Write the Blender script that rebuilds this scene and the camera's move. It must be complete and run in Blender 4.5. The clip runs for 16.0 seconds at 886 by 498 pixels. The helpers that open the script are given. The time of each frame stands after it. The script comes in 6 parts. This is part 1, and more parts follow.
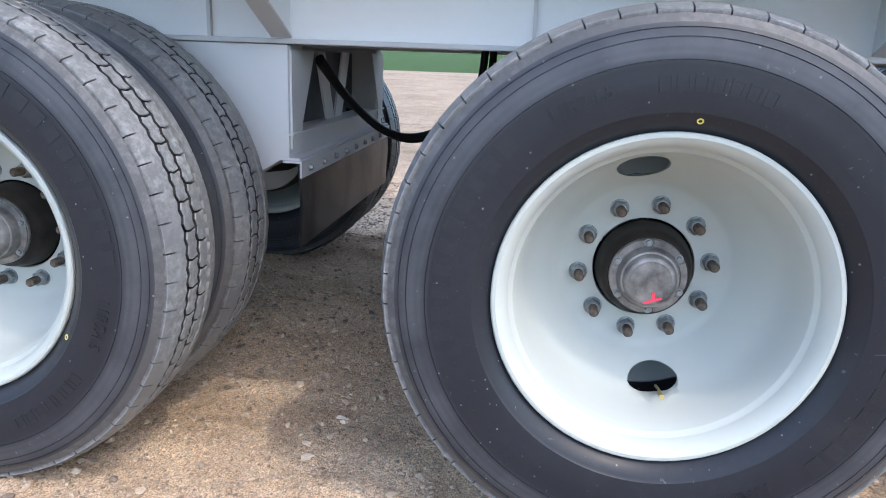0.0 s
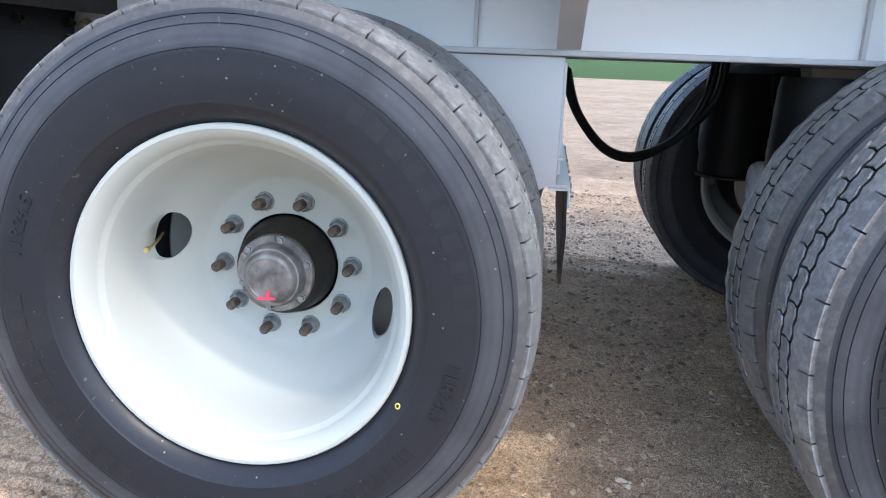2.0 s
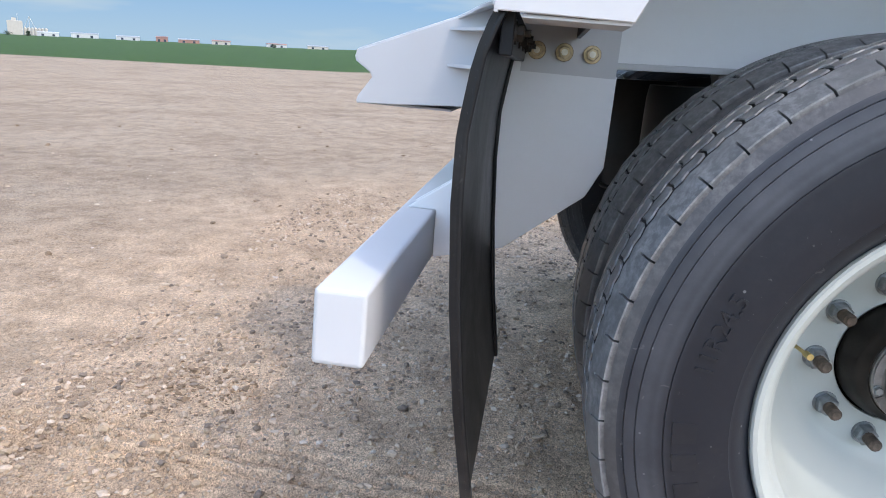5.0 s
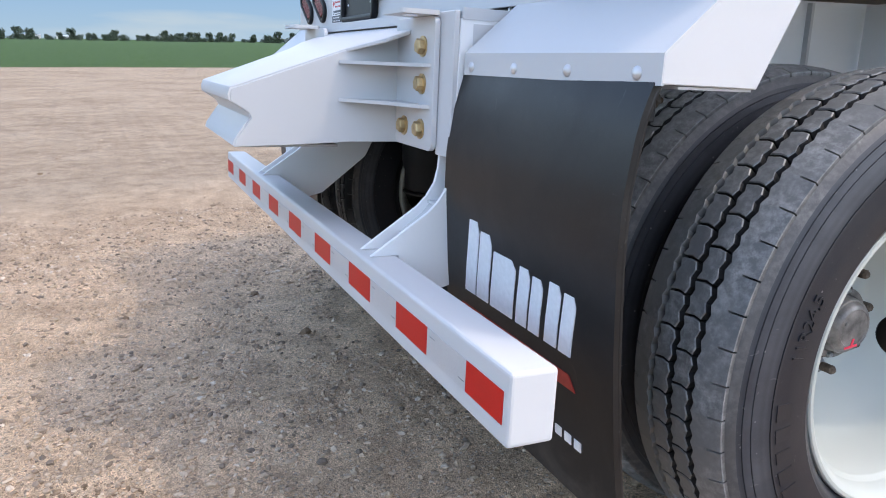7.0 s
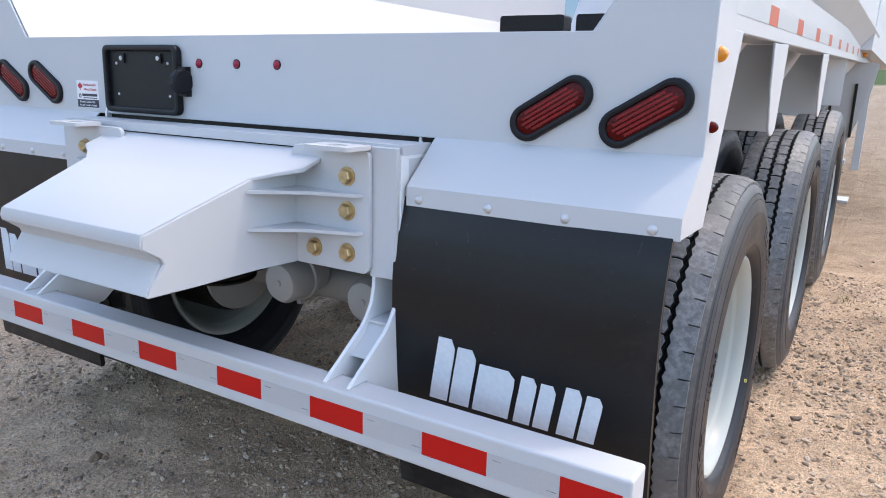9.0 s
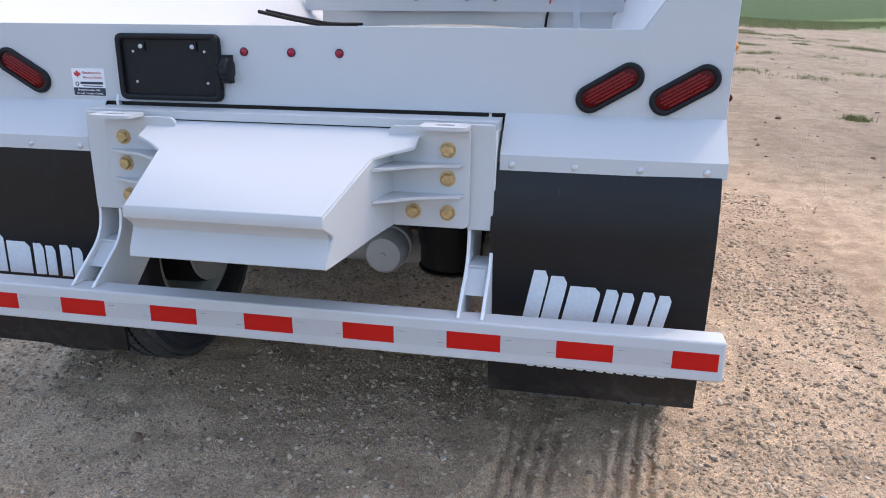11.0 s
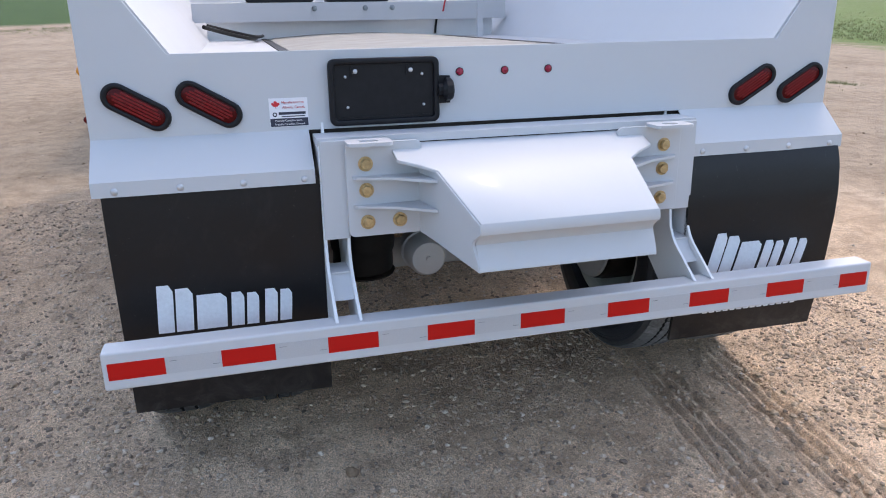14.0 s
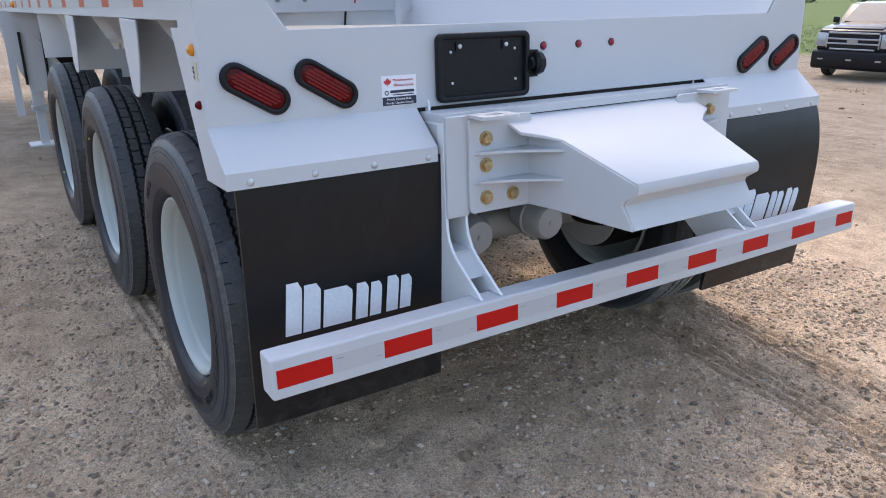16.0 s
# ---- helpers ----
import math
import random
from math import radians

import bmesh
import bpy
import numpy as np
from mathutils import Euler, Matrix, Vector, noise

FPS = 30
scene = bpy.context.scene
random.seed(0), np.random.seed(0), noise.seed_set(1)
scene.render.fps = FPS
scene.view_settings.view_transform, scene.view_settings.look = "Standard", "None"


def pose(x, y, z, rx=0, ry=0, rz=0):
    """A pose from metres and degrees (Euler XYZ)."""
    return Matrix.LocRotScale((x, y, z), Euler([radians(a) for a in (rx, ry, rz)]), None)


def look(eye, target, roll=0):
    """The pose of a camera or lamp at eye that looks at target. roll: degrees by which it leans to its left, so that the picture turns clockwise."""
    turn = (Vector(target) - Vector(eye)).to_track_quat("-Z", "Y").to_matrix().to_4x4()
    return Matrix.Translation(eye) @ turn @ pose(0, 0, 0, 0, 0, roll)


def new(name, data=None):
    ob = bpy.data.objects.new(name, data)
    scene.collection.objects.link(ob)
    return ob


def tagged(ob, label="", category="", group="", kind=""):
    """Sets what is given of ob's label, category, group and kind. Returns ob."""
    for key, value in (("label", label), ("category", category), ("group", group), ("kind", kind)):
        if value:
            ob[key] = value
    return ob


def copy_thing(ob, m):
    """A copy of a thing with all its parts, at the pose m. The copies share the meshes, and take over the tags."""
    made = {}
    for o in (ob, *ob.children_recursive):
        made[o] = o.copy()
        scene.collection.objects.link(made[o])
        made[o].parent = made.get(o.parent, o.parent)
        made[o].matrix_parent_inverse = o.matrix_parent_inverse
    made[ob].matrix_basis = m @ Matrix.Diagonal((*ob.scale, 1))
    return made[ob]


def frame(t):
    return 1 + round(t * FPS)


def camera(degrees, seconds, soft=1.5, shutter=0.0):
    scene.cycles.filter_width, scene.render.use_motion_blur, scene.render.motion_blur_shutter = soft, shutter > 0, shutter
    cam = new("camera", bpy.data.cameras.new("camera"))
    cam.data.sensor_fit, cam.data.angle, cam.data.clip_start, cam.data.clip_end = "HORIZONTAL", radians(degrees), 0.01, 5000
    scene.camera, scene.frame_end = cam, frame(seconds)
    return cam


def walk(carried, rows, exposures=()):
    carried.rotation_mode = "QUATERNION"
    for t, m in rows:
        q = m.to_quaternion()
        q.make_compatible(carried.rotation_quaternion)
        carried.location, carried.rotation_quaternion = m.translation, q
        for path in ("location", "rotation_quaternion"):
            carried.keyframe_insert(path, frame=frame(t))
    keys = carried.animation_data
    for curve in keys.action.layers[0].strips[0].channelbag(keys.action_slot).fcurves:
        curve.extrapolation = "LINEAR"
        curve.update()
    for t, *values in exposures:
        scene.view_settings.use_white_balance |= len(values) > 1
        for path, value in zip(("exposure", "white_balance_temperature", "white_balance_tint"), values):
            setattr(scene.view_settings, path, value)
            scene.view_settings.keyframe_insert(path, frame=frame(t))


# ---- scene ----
cam = camera(62.1, 16.0, soft=1.0)

PATH = [
    (0, (2.654, 2.213, 0.9662), (0.7315, 1.986, 0.4648), 2.04),
    (0.5, (2.641, 2.032, 0.9689), (0.7195, 1.803, 0.4635), 2.14),
    (1, (2.611, 1.859, 0.9822), (0.6903, 1.627, 0.4728), 2.03),
    (1.5, (2.538, 1.675, 0.9675), (0.6175, 1.434, 0.4621), 2.23),
    (2, (2.49, 1.493, 0.9743), (0.5712, 1.236, 0.473), 2.12),
    (2.5, (2.456, 1.276, 0.9795), (0.5373, 1.036, 0.4682), 2.73),
    (3, (2.439, 1.095, 0.9781), (0.5213, 0.845, 0.4678), 2.72),
    (3.5, (2.432, 0.91, 0.988), (0.5141, 0.658, 0.4766), 2.62),
    (4, (2.394, 0.722, 0.9811), (0.4762, 0.467, 0.4718), 2.62),
    (4.5, (2.315, 0.518, 0.9792), (0.3993, 0.256, 0.4679), 2.61),
    (4.7, (2.295, 0.43, 0.9817), (0.377, 0.167, 0.4794), 2.81),
    (6.8, (2.163, -0.3805, 1.083), (0.3689, 0.3333, 0.563), 0.55),
    (7, (2.114, -0.4636, 1.096), (0.3592, 0.3461, 0.5797), 0.62),
    (7.5, (1.996, -0.6582, 1.143), (0.4572, 0.515, 0.6341), 0.75),
    (8, (1.915, -0.8188, 1.158), (0.5162, 0.5201, 0.6533), 0.75),
    (8.5, (1.777, -0.96, 1.264), (0.5612, 0.5472, 0.7628), 0.70),
    (8.7, (1.711, -1.03, 1.322), (0.579, 0.5428, 0.8288), 0.81),
    (10.8, (0.9739, -1.771, 1.549), (0.604, 0.07441, 0.868), 0.47),
    (11, (0.8862, -1.835, 1.552), (0.5443, 0.01762, 0.879), 0.40),
    (11.5, (0.6245, -1.941, 1.596), (0.3699, -0.07976, 0.9103), 0.31),
    (12, (0.3002, -1.979, 1.6), (0.1857, -0.1031, 0.9152), 0.19),
    (12.5, (0.04654, -2.026, 1.61), (0.05509, -0.1471, 0.9224), 0.16),
    (13, (-0.2496, -2.073, 1.62), (-0.09518, -0.2006, 0.9378), 0.14),
    (13.5, (-0.6016, -2.035, 1.619), (-0.3003, -0.1833, 0.93), 0.12),
    (14, (-0.8945, -1.975, 1.619), (-0.3758, -0.1651, 0.9459), 0.09),
    (14.5, (-1.202, -1.932, 1.62), (-0.5376, -0.1654, 0.9591), -0.04),
    (15, (-1.456, -1.833, 1.629), (-0.6563, -0.126, 0.9589), 0.02),
    (15.5, (-1.684, -1.669, 1.595), (-0.6913, -0.06134, 0.9399), -0.06),
    (16, (-1.843, -1.573, 1.527), (-0.8121, 0.008226, 0.8656), -0.01),
]
walk(cam, [(t, look(eye, target, roll)) for t, eye, target, roll in PATH], [(0, 2.20, 6500, 10), (1.5, 2.22, 6550, 10), (2.4, 2.38, 6600, 10), (3.2, 2.34, 6650, 10), (4.5, 1.92, 6700, 10), (6.8, 1.88, 7000, 12), (8.7, 1.83, 7050, 12), (10.8, 1.65, 7050, 13), (16, 1.66, 7150, 14)])

# ---- world, sun, exposure ----
SUN_EL, SUN_AZ = 55.0, 38.0          # azimuth from +y towards +x
world = bpy.data.worlds.new("sky")
scene.world = world
world.use_nodes = True
wn = world.node_tree
sky = wn.nodes.new("ShaderNodeTexSky")
sky.sky_type = "NISHITA"
sky.sun_disc = False
sky.sun_elevation = radians(SUN_EL)
sky.sun_rotation = radians(SUN_AZ)
sky.air_density, sky.dust_density, sky.ozone_density = 1.0, 1.6, 0.8
wn.nodes["Background"].inputs["Strength"].default_value = 0.15
wn.links.new(sky.outputs["Color"], wn.nodes["Background"].inputs["Color"])
sun_data = bpy.data.lights.new("sun", "SUN")
sun_data.energy, sun_data.angle, sun_data.color = 0.30, radians(0.8), (1.0, 0.94, 0.85)
sun = new("sun", sun_data)
sd = Vector((math.sin(radians(SUN_AZ)) * math.cos(radians(SUN_EL)), math.cos(radians(SUN_AZ)) * math.cos(radians(SUN_EL)), math.sin(radians(SUN_EL))))
sun.matrix_world = look(tuple(sd * 30), (0, 0, 0))

# ---- materials ----
def mat_base(name):
    m = bpy.data.materials.new(name)
    m.use_nodes = True
    return m, m.node_tree, m.node_tree.nodes["Principled BSDF"]


def ramp_noise(nt, scale, stops, detail=6.0, rough=0.6, coord="Object", distortion=0.0):
    tc = nt.nodes.new("ShaderNodeTexCoord")
    n = nt.nodes.new("ShaderNodeTexNoise")
    n.inputs["Scale"].default_value, n.inputs["Detail"].default_value, n.inputs["Roughness"].default_value = scale, detail, rough
    n.inputs["Distortion"].default_value = distortion
    nt.links.new(tc.outputs[coord], n.inputs["Vector"])
    r = nt.nodes.new("ShaderNodeValToRGB")
    els = r.color_ramp.elements
    while len(els) < len(stops):
        els.new(0.5)
    for e, (p, c) in zip(els, stops):
        e.position, e.color = p, (*c, 1)
    nt.links.new(n.outputs["Fac"], r.inputs["Fac"])
    return n, r


def mix_col(nt, fac, a, b, mode="MIX"):
    x = nt.nodes.new("ShaderNodeMix")
    x.data_type, x.blend_type = "RGBA", mode
    for sock, v in ((x.inputs[0], fac), (x.inputs[6], a), (x.inputs[7], b)):
        if isinstance(v, bpy.types.NodeSocket):
            nt.links.new(v, sock)
        elif isinstance(v, (int, float)):
            sock.default_value = v
        else:
            sock.default_value = (*v, 1)
    return x.outputs[2]


def bump(nt, bsdf, height, strength, dist, prev=None):
    b = nt.nodes.new("ShaderNodeBump")
    b.inputs["Strength"].default_value, b.inputs["Distance"].default_value = strength, dist
    nt.links.new(height, b.inputs["Height"])
    if prev is not None:
        nt.links.new(prev, b.inputs["Normal"])
    nt.links.new(b.outputs["Normal"], bsdf.inputs["Normal"])
    return b.outputs["Normal"]


def plain(name, col, rough=0.5, metal=0.0, var=0.15, scale=40, bumpy=0.1, spec=0.5, coat=0.0, bscale=300, bdist=0.0004):
    m, nt, p = mat_base(name)
    lo, hi = [c * (1 - var) for c in col], [min(1, c * (1 + var)) for c in col]
    n, r = ramp_noise(nt, scale, [(0.3, lo), (0.7, hi)])
    nt.links.new(r.outputs["Color"], p.inputs["Base Color"])
    p.inputs["Roughness"].default_value, p.inputs["Metallic"].default_value = rough, metal
    p.inputs["Specular IOR Level"].default_value, p.inputs["Coat Weight"].default_value = spec, coat
    if bumpy:
        n2, _ = ramp_noise(nt, bscale, [(0, (0, 0, 0)), (1, (1, 1, 1))])
        bump(nt, p, n2.outputs["Fac"], bumpy, bdist)
    return m


def paint(name, col, dust=(0.55, 0.5, 0.42), rough=0.38, amount=0.25, spec=0.3, coat=0.0):
    """Sprayed enamel: slight orange peel, faint dust in drifts and small chips."""
    m, nt, p = mat_base(name)
    _, d = ramp_noise(nt, 2.3, [(0.45, (0, 0, 0)), (0.8, (1, 1, 1))], 8, 0.7)
    _, d2 = ramp_noise(nt, 60, [(0.5, (0, 0, 0)), (0.85, (1, 1, 1))], 4, 0.6)
    f = nt.nodes.new("ShaderNodeMath")
    f.operation = "MULTIPLY_ADD"
    nt.links.new(d.outputs["Color"], f.inputs[0])
    f.inputs[1].default_value = amount
    g = nt.nodes.new("ShaderNodeMath")
    g.operation = "MULTIPLY"
    nt.links.new(d2.outputs["Color"], g.inputs[0])
    g.inputs[1].default_value = amount * 0.35
    nt.links.new(g.outputs[0], f.inputs[2])
    c = mix_col(nt, f.outputs[0], col, dust)
    nt.links.new(c, p.inputs["Base Color"])
    rr = nt.nodes.new("ShaderNodeMath")
    rr.operation = "MULTIPLY_ADD"
    nt.links.new(f.outputs[0], rr.inputs[0])
    rr.inputs[1].default_value, rr.inputs[2].default_value = 0.8, rough
    nt.links.new(rr.outputs[0], p.inputs["Roughness"])
    p.inputs["Specular IOR Level"].default_value = spec
    p.inputs["Coat Weight"].default_value, p.inputs["Coat Roughness"].default_value = coat, 0.14
    n2, _ = ramp_noise(nt, 180, [(0, (0, 0, 0)), (1, (1, 1, 1))], 2)
    nrm = bump(nt, p, n2.outputs["Fac"], 0.06, 0.0005)
    n3, _ = ramp_noise(nt, 5, [(0, (0, 0, 0)), (1, (1, 1, 1))], 2)
    bump(nt, p, n3.outputs["Fac"], 0.10, 0.01, nrm)
    return m


WHITE = paint("white_enamel", (0.535, 0.540, 0.548), rough=0.55, amount=0.12, spec=0.2, coat=0.14)
RIMW = paint("rim_enamel", (0.415, 0.440, 0.412), rough=0.30, amount=0.10)
# white enamel again, made paler to brighten members that stand in shade
WHITE_LIFT = paint("lifted_white_enamel", (0.75, 0.76, 0.765), rough=0.45, amount=0.12)
CHAMBER = paint("pale_grey_enamel", (0.50, 0.51, 0.52), rough=0.45, amount=0.35)
GREYP = paint("axle_enamel", (0.42, 0.43, 0.43), rough=0.5, amount=0.5)


def rubber(name, col, dust, amount, shoulder=0.0, spec=0.5, rough=0.55, splash=0.0, specks=0.0, edge=0.0):
    m, nt, p = mat_base(name)
    _, a = ramp_noise(nt, 3.5, [(0.38, (0, 0, 0)), (0.72, (1, 1, 1))], 9, 0.7, distortion=0.6)
    _, b = ramp_noise(nt, 55, [(0.42, (0, 0, 0)), (0.75, (1, 1, 1))], 5, 0.7)
    x = nt.nodes.new("ShaderNodeMath")
    x.operation = "MULTIPLY_ADD"
    nt.links.new(a.outputs["Color"], x.inputs[0])
    nt.links.new(b.outputs["Color"], x.inputs[1])
    x.inputs[2].default_value = 0.25
    y = nt.nodes.new("ShaderNodeMath")
    y.operation = "MULTIPLY"
    nt.links.new(x.outputs[0], y.inputs[0])
    y.inputs[1].default_value = amount
    cc = mix_col(nt, y.outputs[0], col, dust)
    # scuffs: brown smears and short pale scratches
    _, sm = ramp_noise(nt, 1.6, [(0.55, (0, 0, 0)), (0.72, (1, 1, 1))], 10, 0.75, distortion=1.5)
    sf = nt.nodes.new("ShaderNodeMath")
    sf.operation = "MULTIPLY"
    nt.links.new(sm.outputs["Color"], sf.inputs[0])
    sf.inputs[1].default_value = 0.22
    cc = mix_col(nt, sf.outputs[0], cc, (0.062, 0.058, 0.056))
    _, sc = ramp_noise(nt, 16, [(0.70, (0, 0, 0)), (0.735, (1, 1, 1))], 3, 0.5, distortion=6.0)
    sg = nt.nodes.new("ShaderNodeMath")
    sg.operation = "MULTIPLY"
    nt.links.new(sc.outputs["Color"], sg.inputs[0])
    sg.inputs[1].default_value = 0.25 if shoulder else 0.10
    cc = mix_col(nt, sg.outputs[0], cc, (0.22, 0.21, 0.20))
    # specks of grit and moulding hairs
    tv = nt.nodes.new("ShaderNodeTexCoord")
    vo = nt.nodes.new("ShaderNodeTexVoronoi")
    vo.inputs["Scale"].default_value = 30
    nt.links.new(tv.outputs["Object"], vo.inputs["Vector"])
    vr = nt.nodes.new("ShaderNodeMapRange")
    vr.inputs["From Min"].default_value, vr.inputs["From Max"].default_value = 0.075, 0.05
    vr.inputs["To Max"].default_value = specks
    nt.links.new(vo.outputs["Distance"], vr.inputs["Value"])
    cc = mix_col(nt, vr.outputs[0], cc, (0.30, 0.30, 0.30))
    if splash:
        # dried mud along the bottom of a flap
        sz = nt.nodes.new("ShaderNodeSeparateXYZ")
        nt.links.new(tv.outputs["Object"], sz.inputs[0])
        mz = nt.nodes.new("ShaderNodeMapRange")
        mz.inputs["From Min"].default_value, mz.inputs["From Max"].default_value = 0.46, 0.36
        nt.links.new(sz.outputs[2], mz.inputs["Value"])
        _, mn = ramp_noise(nt, 9, [(0.45, (0, 0, 0)), (0.70, (1, 1, 1))], 7, 0.7, distortion=1.0)
        mm = nt.nodes.new("ShaderNodeMath")
        mm.operation = "MULTIPLY"
        nt.links.new(mz.outputs[0], mm.inputs[0])
        nt.links.new(mn.outputs["Color"], mm.inputs[1])
        mk_ = nt.nodes.new("ShaderNodeMath")
        mk_.operation = "MULTIPLY"
        nt.links.new(mm.outputs[0], mk_.inputs[0])
        mk_.inputs[1].default_value = splash
        cc = mix_col(nt, mk_.outputs[0], cc, (0.20, 0.18, 0.16))
    if shoulder:
        # the outer band of a sidewall is paler, in rings about the axle
        tc = nt.nodes.new("ShaderNodeTexCoord")
        sx = nt.nodes.new("ShaderNodeSeparateXYZ")
        nt.links.new(tc.outputs["Object"], sx.inputs[0])
        cv = nt.nodes.new("ShaderNodeCombineXYZ")
        nt.links.new(sx.outputs[1], cv.inputs[1])
        nt.links.new(sx.outputs[2], cv.inputs[2])
        ln = nt.nodes.new("ShaderNodeVectorMath")
        ln.operation = "LENGTH"
        nt.links.new(cv.outputs[0], ln.inputs[0])
        mr = nt.nodes.new("ShaderNodeMapRange")
        mr.inputs["From Min"].default_value, mr.inputs["From Max"].default_value = 0.438, 0.458
        mr.inputs["To Max"].default_value = shoulder
        nt.links.new(ln.outputs["Value"], mr.inputs["Value"])
        rn = nt.nodes.new("ShaderNodeTexNoise")
        rn.noise_dimensions = "1D"
        rn.inputs["Scale"].default_value, rn.inputs["Detail"].default_value = 45, 1.5
        nt.links.new(ln.outputs["Value"], rn.inputs["W"])
        sv = nt.nodes.new("ShaderNodeMath")
        sv.operation = "MULTIPLY"
        nt.links.new(mr.outputs[0], sv.inputs[0])
        nt.links.new(rn.outputs["Fac"], sv.inputs[1])
        _, sw = ramp_noise(nt, 7, [(0.30, (0.35, 0.35, 0.35)), (0.68, (1, 1, 1))], 6, 0.7)
        sw2 = nt.nodes.new("ShaderNodeMath")
        sw2.operation = "MULTIPLY"
        nt.links.new(sv.outputs[0], sw2.inputs[0])
        nt.links.new(sw.outputs["Color"], sw2.inputs[1])
        cc = mix_col(nt, sw2.outputs[0], cc, (0.15, 0.157, 0.172))
    if edge:
        # worn, chalky rim of the tread, ragged towards the sidewall
        tc = nt.nodes.new("ShaderNodeTexCoord")
        flat = nt.nodes.new("ShaderNodeVectorMath")
        flat.operation = "MULTIPLY"
        flat.inputs[1].default_value = (0, 1, 1)
        nt.links.new(tc.outputs["Object"], flat.inputs[0])
        ln = nt.nodes.new("ShaderNodeVectorMath")
        ln.operation = "LENGTH"
        nt.links.new(flat.outputs[0], ln.inputs[0])
        rag, _ = ramp_noise(nt, 32, [(0, (0, 0, 0)), (1, (1, 1, 1))], 6, 0.75)
        rg = nt.nodes.new("ShaderNodeMath")
        rg.operation = "MULTIPLY_ADD"
        nt.links.new(rag.outputs["Fac"], rg.inputs[0])
        rg.inputs[1].default_value = 0.034
        nt.links.new(ln.outputs["Value"], rg.inputs[2])
        er = nt.nodes.new("ShaderNodeMapRange")
        er.inputs["From Min"].default_value, er.inputs["From Max"].default_value = 0.541, 0.556
        er.inputs["To Max"].default_value = edge
        nt.links.new(rg.outputs[0], er.inputs["Value"])
        cc = mix_col(nt, er.outputs[0], cc, dust)
    nt.links.new(cc, p.inputs["Base Color"])
    rf = nt.nodes.new("ShaderNodeMath")
    rf.operation = "MULTIPLY_ADD"
    nt.links.new(a.outputs["Color"], rf.inputs[0])
    rf.inputs[1].default_value, rf.inputs[2].default_value = 0.16, rough - 0.06
    nt.links.new(rf.outputs[0], p.inputs["Roughness"])
    p.inputs["Specular IOR Level"].default_value = spec
    n2, _ = ramp_noise(nt, 420, [(0, (0, 0, 0)), (1, (1, 1, 1))], 4)
    bump(nt, p, n2.outputs["Fac"], 0.25, 0.0006)
    return m


SIDEWALL = rubber("sidewall_rubber", (0.0125, 0.0142, 0.0195), (0.080, 0.083, 0.092), 0.12, shoulder=0.60, specks=0.5, spec=0.30, rough=0.42)
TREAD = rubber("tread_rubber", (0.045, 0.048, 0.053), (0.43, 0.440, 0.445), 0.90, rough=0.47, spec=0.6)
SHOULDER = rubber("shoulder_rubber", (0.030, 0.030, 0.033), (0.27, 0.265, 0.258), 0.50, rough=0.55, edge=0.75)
# tread rubber again, darkened for the shaded left side
TREAD_SHADED = rubber("tread_rubber_shaded", (0.024, 0.025, 0.028), (0.16, 0.158, 0.155), 0.55, rough=0.5)
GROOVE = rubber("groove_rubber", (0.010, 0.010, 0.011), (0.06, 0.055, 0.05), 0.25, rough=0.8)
LETTER = rubber("lettering_rubber", (0.0105, 0.0120, 0.0165), (0.075, 0.078, 0.088), 0.12, spec=0.38, rough=0.42)
FLAP = rubber("flap_rubber", (0.0060, 0.0060, 0.0070), (0.038, 0.037, 0.037), 0.13, spec=0.34, rough=0.38, splash=0.2)
BLACK = plain("black_plastic", (0.008, 0.008, 0.010), 0.45, var=0.3, bumpy=0.3, bscale=700, spec=0.25)
HOSE = plain("hose_rubber", (0.008, 0.008, 0.008), 0.5, spec=0.2)
CAST = plain("cast_aluminium", (0.19, 0.18, 0.172), 0.5, 0.5, 0.55, 26, 0.45)
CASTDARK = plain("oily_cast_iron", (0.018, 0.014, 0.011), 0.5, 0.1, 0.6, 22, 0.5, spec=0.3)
NUT = plain("zinc_nut", (0.26, 0.28, 0.29), 0.45, 0.75, 0.35, 60, 0.3)
RUST = plain("rusty_stud", (0.105, 0.078, 0.058), 0.75, 0.2, 0.6, 90, 0.6)
BRASS = plain("yellow_zinc_bolt", (0.52, 0.38, 0.20), 0.40, 0.8, 0.25, 60, 0.2)
STEEL = plain("bright_rivet", (0.58, 0.58, 0.59), 0.45, 0.6, 0.1)
REDTAPE = plain("red_reflective_film", (0.52, 0.006, 0.004), 0.4, 0, 0.06, 500, 0.15, bscale=900, spec=0.25)
GREYTAPE = plain("silver_reflective_film", (0.47, 0.475, 0.485), 0.4, 0.1, 0.06, 500, 0.15, bscale=900)
SIDETAPE = plain("orange_side_film", (0.50, 0.085, 0.028), 0.4, 0, 0.1, 200, 0.15, spec=0.3)
DECALW = plain("white_print", (0.72, 0.75, 0.79), 0.5, 0, 0.06, 90, 0.1)
DECALR = plain("red_print", (0.35, 0.035, 0.025), 0.5, 0, 0.15, 60, 0.1)
STICKW = plain("sticker_white", (0.78, 0.78, 0.80), 0.4, 0, 0.03)
STICKD = plain("sticker_navy", (0.02, 0.025, 0.05), 0.4, 0, 0.05)
STICKR = plain("sticker_red", (0.55, 0.02, 0.03), 0.4, 0, 0.05)
MARKR = plain("red_paint_mark", (0.85, 0.05, 0.10), 0.5, 0, 0.1)
YELLOW = plain("yellow_paint_dot", (0.65, 0.55, 0.12), 0.6, 0, 0.2)
BRASSV = plain("brass_valve", (0.55, 0.45, 0.20), 0.35, 0.8, 0.2)
